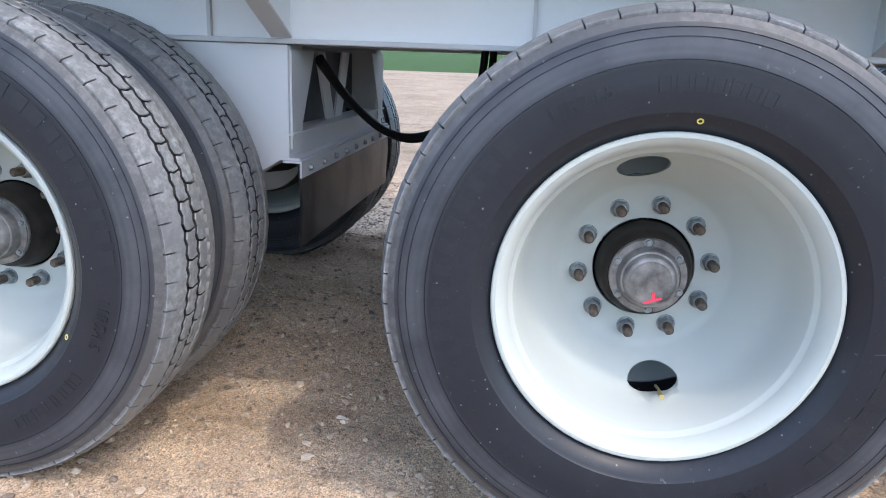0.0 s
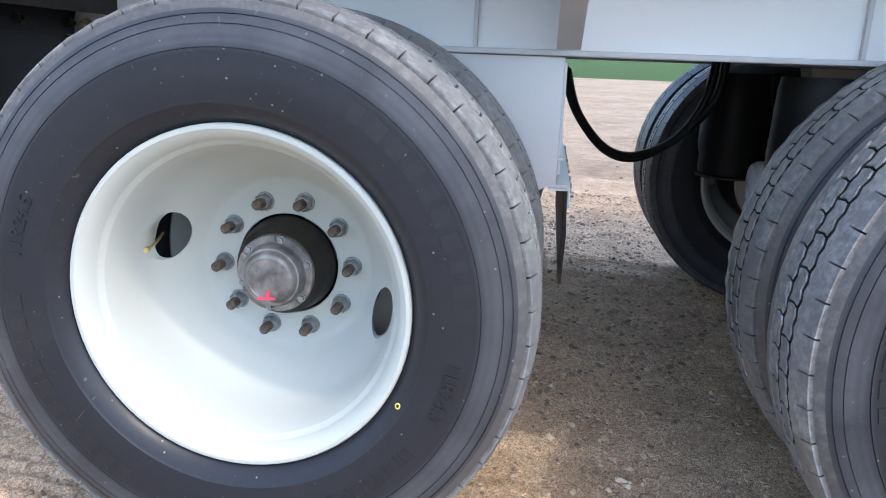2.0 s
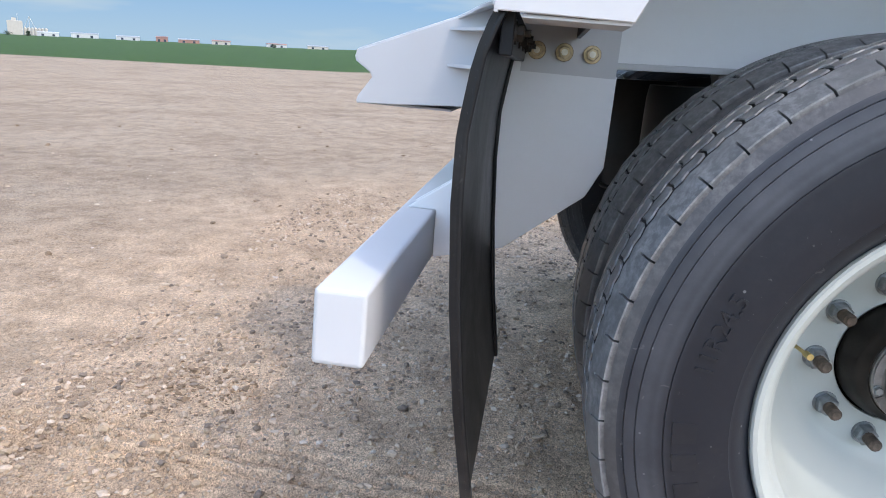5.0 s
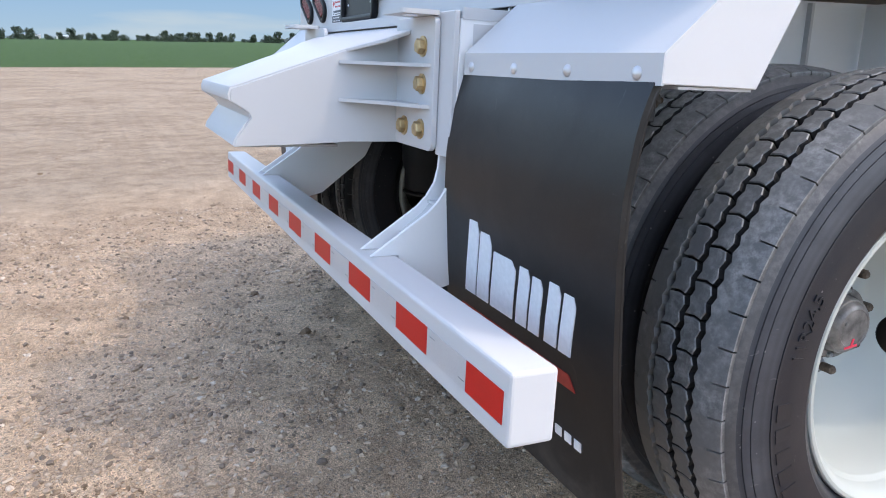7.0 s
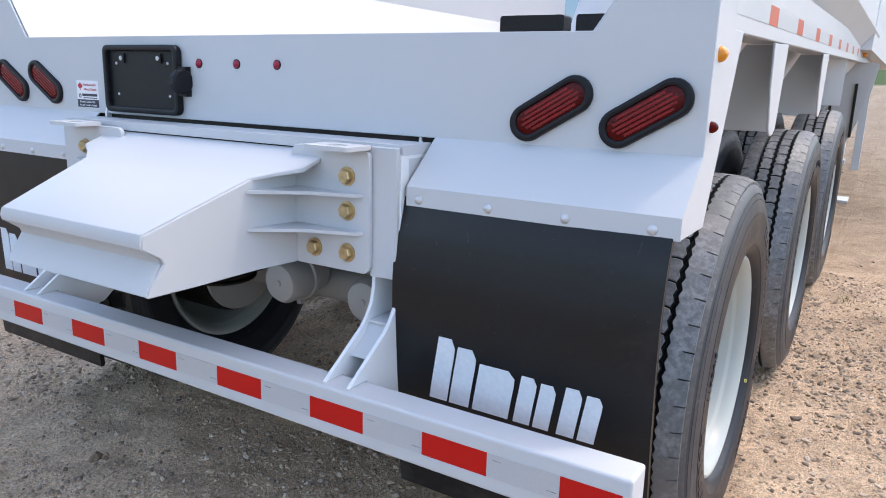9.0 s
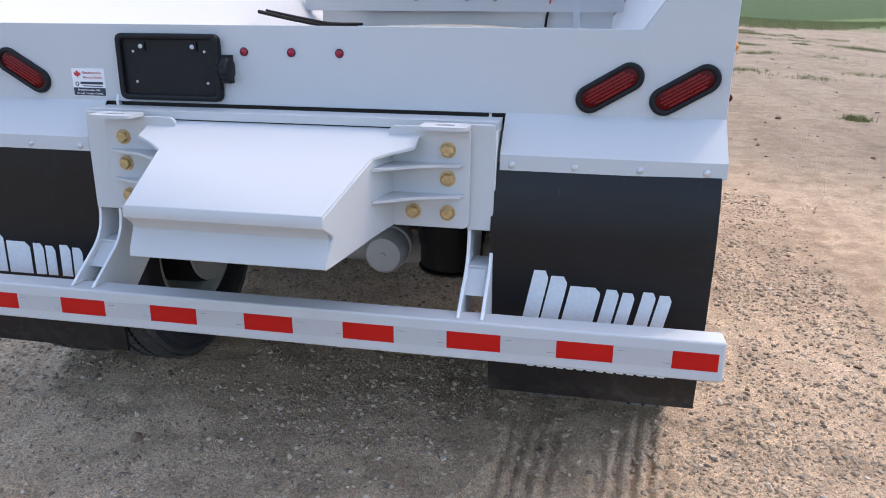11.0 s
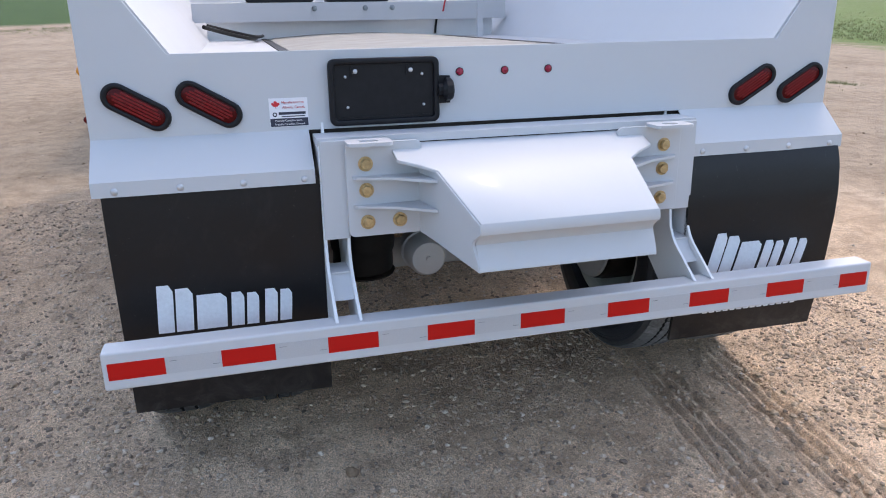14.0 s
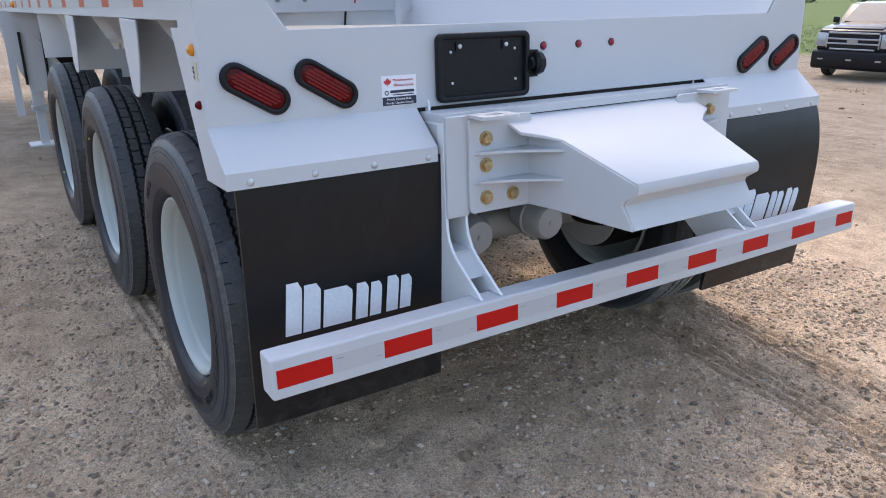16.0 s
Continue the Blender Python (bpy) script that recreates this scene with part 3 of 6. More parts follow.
def surface_z(xs, ys):
    """Height of the ground sheet, between its lines."""
    i, j = np.clip(np.searchsorted(gx, xs) - 1, 0, nx - 2), np.clip(np.searchsorted(gy, ys) - 1, 0, ny - 2)
    u, v = (xs - gx[i]) / (gx[i + 1] - gx[i]), (ys - gy[j]) / (gy[j + 1] - gy[j])
    return GZ[j, i] * (1 - u) * (1 - v) + GZ[j, i + 1] * u * (1 - v) + GZ[j + 1, i] * (1 - u) * v + GZ[j + 1, i + 1] * u * v


def gravel(count, region, sizes, seed):
    r = np.random.default_rng(seed)
    x0, x1, y0, y1 = region
    xs, ys = r.uniform(x0, x1, count * 2), r.uniform(y0, y1, count * 2)
    clump = fbm(xs, ys, 11, [(1.5, 1.0), (0.4, 0.8)])
    keep = np.argsort(-(clump + r.normal(0, 0.9, len(xs))))[:count]
    xs, ys = xs[keep], ys[keep]
    s = sizes[0] * (sizes[1] / sizes[0]) ** (r.random(count) ** 2.6)
    v = ico_v[None] * (1 + r.normal(0, 0.25, (count, len(ico_v), 1)))
    v = v * s[:, None, None] * np.stack([r.uniform(0.8, 1.3, count), r.uniform(0.7, 1.1, count), r.uniform(0.45, 0.8, count)], 1)[:, None, :]
    a = r.uniform(0, 6.283, count)
    c, sn = np.cos(a)[:, None], np.sin(a)[:, None]
    v = np.stack([v[..., 0] * c - v[..., 1] * sn, v[..., 0] * sn + v[..., 1] * c, v[..., 2]], -1)
    v += np.stack([xs, ys, surface_z(xs, ys) + s * 0.18], 1)[:, None, :]
    f = ico_f[None] + (np.arange(count) * len(ico_v))[:, None, None]
    me = raw("gravel", v.reshape(-1, 3).tolist(), f.reshape(-1, 3).tolist(), STONE)
    return me


for region, count, sizes, seed in (((-3.2, 2.4, -1.2, 4.2), 90000, (0.0019, 0.0130), 21), ((-9, 8, -5, 14), 6000, (0.004, 0.016), 22), ((-3.2, 2.4, -1.2, 4.2), 90, (0.010, 0.024), 23)):
    tagged(new("gravel", gravel(count, region, sizes, seed)), "scattered grey and tan gravel stones on packed dirt", "gravel", kind="stuff")

SOIL = plain("loose_soil", (0.40, 0.30, 0.205), 0.95, 0, 0.35, 60, 0.8, spec=0.15, bscale=120, bdist=0.004)
DAMP = plain("damp_soil", (0.21, 0.145, 0.095), 0.9, 0, 0.4, 60, 0.8, spec=0.2, bscale=120, bdist=0.004)
for region, count, sizes, seed, mt_, label in (((0.55, 1.75, -1.3, 0.75), 2600, (0.003, 0.016), 31, SOIL, "loose soil crumbs in the wheel tracks"), ((-3.0, 2.2, -1.2, 4.2), 2600, (0.004, 0.015), 33, SOIL, "loose soil crumbs on the lot"), ((2.5, 18, 4, 34), 420, (0.012, 0.045), 34, DAMP, "dark clods scattered on the lot"), ((-9, 2.5, -6, 10), 160, (0.010, 0.030), 35, DAMP, "dark clods scattered on the lot"), ((0.22, 0.56, -0.74, -0.46), 260, (0.003, 0.012), 32, DAMP, "patch of dark damp soil crumbs")):
    me_ = gravel(count, region, sizes, seed)
    me_.materials.clear()
    me_.materials.append(mt_)
    tagged(new("soil_crumbs", me_), label, "soil", kind="stuff")

# ---- trailer ----
trailer = empty("trailer", "white three-axle gravel trailer with dual wheels and black mud flaps", "trailer")
AXLES = (0.960, 2.471, 3.981)
HUB_Z, TYRE_R = 0.533, 0.546

# -- tyre: carcass with ringed sidewalls, tread blocks over a groove floor --
def tyre_meshes():
    verts, faces, mats = [], [], []
    half = [(0.302, 0.094), (0.318, 0.097), (0.3245, 0.1020), (0.3315, 0.1125), (0.338, 0.1205), (0.352, 0.1302), (0.356, 0.1318), (0.3575, 0.1335), (0.386, 0.1385), (0.415, 0.1395),
            (0.440, 0.1380), (0.4452, 0.1384), (0.4455, 0.1356), (0.4469, 0.1354), (0.4472, 0.1376), (0.457, 0.1362), (0.470, 0.1340), (0.4826, 0.1315), (0.4829, 0.1287), (0.4843, 0.1285), (0.4846, 0.1310),
            (0.4983, 0.1270), (0.4986, 0.1242), (0.5000, 0.1240), (0.5003, 0.1264), (0.508, 0.1225), (0.518, 0.1170), (0.5235, 0.1120)]
    prof = half + [(0.5235, 0.105), (0.5235, -0.105)] + [(r, -x) for r, x in half[::-1]]
    n, m = 96, len(prof)
    for k in range(n):
        a = 2 * math.pi * k / n
        verts += [(x, r * math.sin(a), r * math.cos(a)) for r, x in prof]
    for k in range(n):
        for i in range(m - 1):
            faces.append((k * m + i, k * m + i + 1, ((k + 1) % n) * m + i + 1, ((k + 1) % n) * m + i))
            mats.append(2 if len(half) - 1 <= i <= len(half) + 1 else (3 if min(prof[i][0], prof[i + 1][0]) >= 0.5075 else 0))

    carcass = (verts, faces, mats)
    verts, faces, mats = [], [], []

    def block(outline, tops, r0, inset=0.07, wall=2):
        """Outline of (angle, x) raised from the groove floor, with a worn top edge."""
        nonlocal verts, faces, mats
        b, k = len(verts), len(outline)
        ca, cx = sum(p[0] for p in outline) / k, sum(p[1] for p in outline) / k
        for lvl in range(3):
            for (a, x), rt in zip(outline, tops):
                r = r0 if lvl == 0 else rt - ((0.0022 if inset else 0.0025 if abs(x) > 0.11 else 0) if lvl == 1 else 0)
                if lvl == 2:
                    a, x = a + (ca - a) * inset, x + (cx - x) * inset
                verts.append((x, r * math.sin(a), r * math.cos(a)))
        for lvl in range(2):
            for i in range(k):
                faces.append((b + lvl * k + i, b + lvl * k + (i + 1) % k, b + (lvl + 1) * k + (i + 1) % k, b + (lvl + 1) * k + i))
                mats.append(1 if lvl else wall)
        faces.append(tuple(b + 2 * k + i for i in range(k)))
        mats.append(1)

    N = 54
    dp = 2 * math.pi / N
    zz = 0.006

    def crown(x):
        return TYRE_R - 0.35 * max(0, abs(x) - 0.03) ** 2 * 10 * 0.35
    gap, sipe = 0.0038, 0.0022 / TYRE_R
    for k in range(N):
        a0 = k * dp
        for lo, hi, ph in ((-0.0505, 0.0, 0), (0.0, 0.0505, 0.5)):     # two middle rows
            s = a0 + ph * dp
            L = [(s + sipe, lo + gap), (s + dp * 0.25, lo + gap + zz), (s + dp * 0.5, lo + gap), (s + dp * 0.75, lo + gap + zz), (s + dp - sipe, lo + gap)]
            R = [(s + dp - sipe, hi - gap - zz), (s + dp * 0.75, hi - gap), (s + dp * 0.5, hi - gap - zz), (s + dp * 0.25, hi - gap), (s + sipe, hi - gap - zz)]
            mid0, mid1 = (s + sipe + dp * 0.05, (lo + hi) / 2), (s + dp - sipe + dp * 0.05, (lo + hi) / 2)
            o = L + [mid1] + R + [mid0]
            block(o, [crown(x) for _, x in o], 0.5225)
        for sg in (-1, 1):                                              # shoulder ribs with slits
            i0, o0, ib = 0.0505 + gap, 0.1125, 0.088
            w = 0.0035 / TYRE_R
            o = [(a0, sg * i0), (a0 + dp * 0.25, sg * (i0 + zz)), (a0 + dp * 0.5, sg * i0), (a0 + dp * 0.75, sg * (i0 + zz)), (a0 + dp, sg * i0), (a0 + dp, sg * ib), (a0 + dp, sg * o0), (a0 + dp * 0.5, sg * o0), (a0 + w, sg * o0), (a0 + w, sg * ib), (a0, sg * ib)]
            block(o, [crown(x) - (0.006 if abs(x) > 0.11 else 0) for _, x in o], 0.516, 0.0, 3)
    out = []
    for name, (vs, fs, ms) in (("tyre", carcass), ("tread", (verts, faces, mats))):
        me = bpy.data.meshes.new(name)
        me.from_pydata(vs, [], fs)
        me.update()
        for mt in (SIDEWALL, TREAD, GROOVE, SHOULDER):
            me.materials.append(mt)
        me.polygons.foreach_set("material_index", ms)
        bm = bmesh.new()
        bm.from_mesh(me)
        bmesh.ops.recalc_face_normals(bm, faces=bm.faces)
        bm.to_mesh(me)
        bm.free()
        me.shade_smooth()
        me.set_sharp_from_angle(angle=radians(32))
        out.append(me)
    return out


TYRE, TREADS = tyre_meshes()
# left wheels: tread copied with shade put into its colour
TREADS_SHADED = TREADS.copy()
TREADS_SHADED.materials[1] = TREAD_SHADED


def lettering_mesh():
    """Raised marks on the outer sidewall, all plain outlines and bars."""
    bm = bmesh.new()

    def side_x(r):
        return 0.1395 - 0.9 * (r - 0.412) ** 2 if r > 0.386 else 0.1385 - 0.45 * (0.386 - r)

    def mark(a, r, w, h, solid=False, t=0.003, up=0.0010):
        pts = [(-w / 2, -h / 2), (w / 2, -h / 2), (w / 2, h / 2), (-w / 2, h / 2)]

        def at(u, v, e):
            rr, aa = r + v, a + u / r
            return (side_x(rr) + e, rr * math.sin(aa), rr * math.cos(aa))
        rings = [pts] if solid else [pts, [(u * (1 - 2 * t / w), v * (1 - 2 * t / h)) for u, v in pts]]
        for pts_ in rings[:1]:
            lo = [bm.verts.new(at(u, v, -0.002)) for u, v in pts_]
            hi = [bm.verts.new(at(u, v, up)) for u, v in pts_]
            for i in range(4):
                bm.faces.new((lo[i], lo[(i + 1) % 4], hi[(i + 1) % 4], hi[i]))
            if solid:
                bm.faces.new(hi)
            else:
                inn = [bm.verts.new(at(u, v, up)) for u, v in rings[1]]
                inl = [bm.verts.new(at(u, v, -0.002)) for u, v in rings[1]]
                for i in range(4):
                    bm.faces.new((hi[i], hi[(i + 1) % 4], inn[(i + 1) % 4], inn[i]))
                    bm.faces.new((inn[i], inn[(i + 1) % 4], inl[(i + 1) % 4], inl[i]))
    for start in (33, 213):
        for i in range(10):
            mark(radians(start + i * 6.0), 0.418, (0.025, 0.030, 0.028, 0.022)[i % 4], 0.033, True, up=0.0009)
        for i in range(15):
            mark(radians(start - 6 + i * 4.6), 0.352, 0.010, 0.009, True, up=0.001)
    for start, cnt, w, h, r in ((128, 7, 0.022, 0.028, 0.408), (308, 9, 0.008, 0.010, 0.362), (172, 16, 0.007, 0.008, 0.366), (176, 14, 0.007, 0.008, 0.379)):
        for i in range(cnt):
            mark(radians(start + i * (w * 1.35 / r) * 57.3), r, w, h, w < 0.015, 0.0025, 0.0010)
    # the size and the kind of tyre, in raised letters bent round the sidewall
    for text, size, r, a0 in (("11R24.5", 0.036, 0.398, 279), ("STEEL RADIAL", 0.0155, 0.340, 325), ("11R24.5", 0.036, 0.398, 99), ("STEEL RADIAL", 0.0155, 0.340, 145)):
        cu = bpy.data.curves.new("letters", "FONT")
        cu.body, cu.size, cu.extrude, cu.resolution_u = text, size, 0.0024, 3
        tmp = new("letters", cu)
        bpy.context.view_layer.update()
        me = bpy.data.meshes.new_from_object(tmp.evaluated_get(bpy.context.evaluated_depsgraph_get()))
        bpy.data.objects.remove(tmp)
        vs = []
        for v in me.vertices:
            rr, aa = r + v.co.y, radians(a0) + v.co.x / r
            vs.append(bm.verts.new((side_x(rr) + v.co.z, rr * math.sin(aa), rr * math.cos(aa))))
        for q in me.polygons:
            try:
                bm.faces.new([vs[j] for j in q.vertices])
            except ValueError:
                pass
    return finish(bm, "raised_lettering", LETTER, 0)


LETTERS = lettering_mesh()

# -- wheel disc and rim, about its own axle line; outer lip towards +x --
DISC_X = 1.009


def rim_mesh():
    prof = [(0.3228, 1.286), (0.3224, 1.2945), (0.3195, 1.2974), (0.3130, 1.2976), (0.3085, 1.2940), (0.3015, 1.2870), (0.2950, 1.2745), (0.2910, 1.262), (0.2900, 1.258), (0.2825, 1.2515), (0.2812, 1.247), (0.2755, 1.225), (0.2710, 1.190),
            (0.2660, 1.165), (0.2600, 1.140), (0.2500, 1.118), (0.2360, 1.094), (0.2200, 1.070), (0.2050, 1.048), (0.1920, 1.031), (0.1820, 1.0225), (0.1740, 1.0205), (0.1720, 1.0190), (0.1120, 1.0190), (0.1105, 1.0175),
            (0.1105, 1.0090), (0.1820, 1.0090), (0.1960, 1.0200), (0.2120, 1.042), (0.2320, 1.072), (0.2500, 1.098), (0.2600, 1.108), (0.2700, 1.090), (0.2850, 1.078), (0.3040, 1.0640), (0.3100, 1.0700), (0.2950, 1.085), (0.2800, 1.11), (0.2760, 1.14), (0.2830, 1.20), (0.3020, 1.278)]
    bm = bmesh.new()
    revolve(bm, prof, 80)
    me = finish(bm, "rim", RIMW, 0)
    body = new("rim_blank", me)
    cutters = []
    for a in (-74, 106):
        b2 = bmesh.new()
        r0 = 0.2355
        pts = [(r0 + 0.0265 * math.cos(t), 0.054 * math.sin(t)) for t in (2 * math.pi * i / 28 for i in range(28))]
        s, c = math.sin(radians(a)), math.cos(radians(a))
        prism(b2, [(u * s + v * c, u * c - v * s) for u, v in pts], "x", 0.98, 1.16)
        cm = finish(b2, "hole_cutter", RIMW, 0)
        co = new("hole_cutter", cm)
        mod = body.modifiers.new("hole", "BOOLEAN")
        mod.object, mod.operation, mod.solver = co, "DIFFERENCE", "EXACT"
        cutters.append(co)
    bpy.context.view_layer.update()
    out = bpy.data.meshes.new_from_object(body.evaluated_get(bpy.context.evaluated_depsgraph_get()))
    out.name = "wheel"
    for o in (body, *cutters):
        bpy.data.objects.remove(o)
    out.shade_smooth()
    out.set_sharp_from_angle(angle=radians(38))
    return out


RIM = rim_mesh()


def hub_mesh():
    bm = bmesh.new()
    revolve(bm, [(0.0, 1.02), (0.106, 1.012), (0.1045, 1.030), (0.099, 1.044), (0.0975, 1.062), (0.092, 1.074), (0.086, 1.080), (0.084, 1.0865), (0.0, 1.088)], 48, False)
    return finish(bm, "hub", CASTDARK)


def cap_mesh():
    bm = bmesh.new()
    revolve(bm, [(0.0, 1.085), (0.0805, 1.085), (0.0815, 1.087), (0.0815, 1.0945), (0.0795, 1.0965), (0.0665, 1.0975), (0.0640, 1.1000), (0.0615, 1.122), (0.0600, 1.1245), (0.0565, 1.1250), (0.0550, 1.1280), (0.0520, 1.1345), (0.0480, 1.1378), (0.0430, 1.1388), (0.0415, 1.1375), (0.0, 1.1385)], 56, False)
    # raised lands of the flange between the bolts
    for i in range(6):
        a0 = 2 * math.pi * i / 6 + 0.12 + 0.16
        arc = [a0 + (math.pi / 3 - 0.32) * j / 6 for j in range(7)]
        loop = [(0.0805 * math.sin(a), 0.0805 * math.cos(a)) for a in arc] + [(0.068 * math.sin(a), 0.068 * math.cos(a)) for a in reversed(arc)]
        prism(bm, loop, "x", 1.094, 1.1005)
    cyl(bm, (1.1375, -0.028, 0.012), (1.1400, -0.028, 0.012), 0.004, n=8)
    k = len(bm.faces)
    for i in range(6):
        a = 2 * math.pi * i / 6 + 0.12
        cyl(bm, (1.0965, 0.0735 * math.sin(a), 0.0735 * math.cos(a)), (1.0985, 0.0735 * math.sin(a), 0.0735 * math.cos(a)), 0.0088, n=16)
        hexhead(bm, (1.0985, 0.0735 * math.sin(a), 0.0735 * math.cos(a)), (1, 0, 0), 0.0068, 0.0065, False)
    bm.faces.ensure_lookup_table()
    for i, f in enumerate(bm.faces):
        f.material_index = 0 if i < k else 1
    return finish(bm, "hub_cap", [CAST, NUT])


def mark_mesh():
    bm = bmesh.new()
    prism(bm, [(-0.020, -0.046), (0.018, -0.041), (0.017, -0.036), (-0.021, -0.041)], "x", 1.1384, 1.1395)
    prism(bm, [(-0.003, -0.041), (0.003, -0.040), (0.007, -0.024), (0.001, -0.023)], "x", 1.1384, 1.13955)
    return finish(bm, "chalk_mark", MARKR, 0)


def nut_mesh():
    bm = bmesh.new()
    cyl(bm, (1.017, 0, 0), (1.021, 0, 0), 0.0215, 0.0205, 20)
    tube(bm, [(1.021, 0, 0), (1.036, 0, 0), (1.040, 0, 0)], [0.0185, 0.0185, 0.015], 6)
    for f in bm.faces:
        f.material_index = 0
    k = len(bm.faces)
    tube(bm, [(1.034, 0, 0), (1.068, 0, 0), (1.073, 0, 0)], [0.0108, 0.0108, 0.007], 12)
    bm.faces.ensure_lookup_table()
    for f in bm.faces[k:]:
        f.material_index = 1
    return finish(bm, "lug_nut", [NUT, RUST])


def valve_mesh():
    bm = bmesh.new()
    tube(bm, [(1.075, 0.0, 0.262), (1.12, 0.0, 0.248), (1.16, 0.002, 0.236), (1.185, 0.003, 0.232)], 0.0032, 8)
    cyl(bm, (1.185, 0.003, 0.232), (1.20, 0.0035, 0.230), 0.0052, n=10)
    return finish(bm, "valve_stem", BRASSV)


def dot_mesh():
    bm = bmesh.new()
    revolve(bm, [(0.0035, 0), (0.006, 0), (0.006, 0.0012), (0.0035, 0.0012)], 16)
    return finish(bm, "paint_dot", YELLOW)


HUB, CAP, MARK, NUTM, VALVE, DOT = hub_mesh(), cap_mesh(), mark_mesh(), nut_mesh(), valve_mesh(), dot_mesh()
TCX = 1.185          # middle of the outer tyre


def wheel(axle_y, side, outer, spin, letters=0.0, mark=0.0):
    """side +1 right, -1 left; the whole wheel is turned by spin degrees about its axle."""
    base = pose((0.013 if axle_y > 2 else 0) if side > 0 else 0.012, axle_y, HUB_Z, 0, 0, 0 if side > 0 else 180) @ pose(0, 0, 0, -spin, 0, 0)
    if not outer:
        base = base @ pose(2 * DISC_X, 0, 0, 0, 0, 180)
    w = part("wheel", RIM, None, trailer, "white painted steel disc wheel with hand holes" if outer else "white painted inner dual wheel", m=base)
    un = pose(0, 0, 0, spin, 0, 0)
    tm = pose(TCX, 0, 0, -letters if outer else 40, 0, 0)
    part("tyre", TYRE, None, w, "dusty black truck tyre with ringed sidewalls", m=tm)
    tagged(part("tread", TREADS if side > 0 else TREADS_SHADED, None, w, "grey scuffed rubber tread blocks" if side > 0 else "rubber tread blocks, darkened as the shaded left side", m=tm), kind="stuff")
    if not outer:
        return w
    tagged(part("raised_lettering", LETTERS, None, w, "embossed black sidewall marks", m=tm), kind="stuff")
    part("hub", HUB, None, w, "dark greasy hub face", m=un)
    part("hub_cap", CAP, None, w, "dull grey cast hub cap", m=un @ pose(0, 0, 0, -mark, 0, 0))
    part("chalk_mark", MARK, None, w, "pink-red paint mark", m=un @ pose(0, 0, 0, -mark, 0, 0))
    for i in range(10):
        a = radians(36 * i + 18 - 2)
        part("lug_nut", NUTM, None, w, m=pose(0, 0.1429 * math.sin(a), 0.1429 * math.cos(a), random.uniform(0, 60), 0, 0))
    part("valve_stem", VALVE, None, w, "brass valve stem", m=pose(0, 0, 0, 76, 0, 0))
    part("paint_dot", DOT, None, w, "yellow paint ring", m=pose(0, 0, 0, -118, 0, 0) @ pose(TCX + 0.1255, 0, 0.3445, 0, 35, 0))
    return w


SPIN = {(0, 1): 0, (1, 1): 246, (2, 1): 150, (0, -1): 30, (1, -1): 200, (2, -1): 110}
for (i, side), spin in SPIN.items():
    wheel(AXLES[i], side, True, spin, 0.0 if i == 0 else (-20 if i == 1 else 60), {0: 4, 1: -12, 2: 20}[i])
    wheel(AXLES[i], side, False, spin)

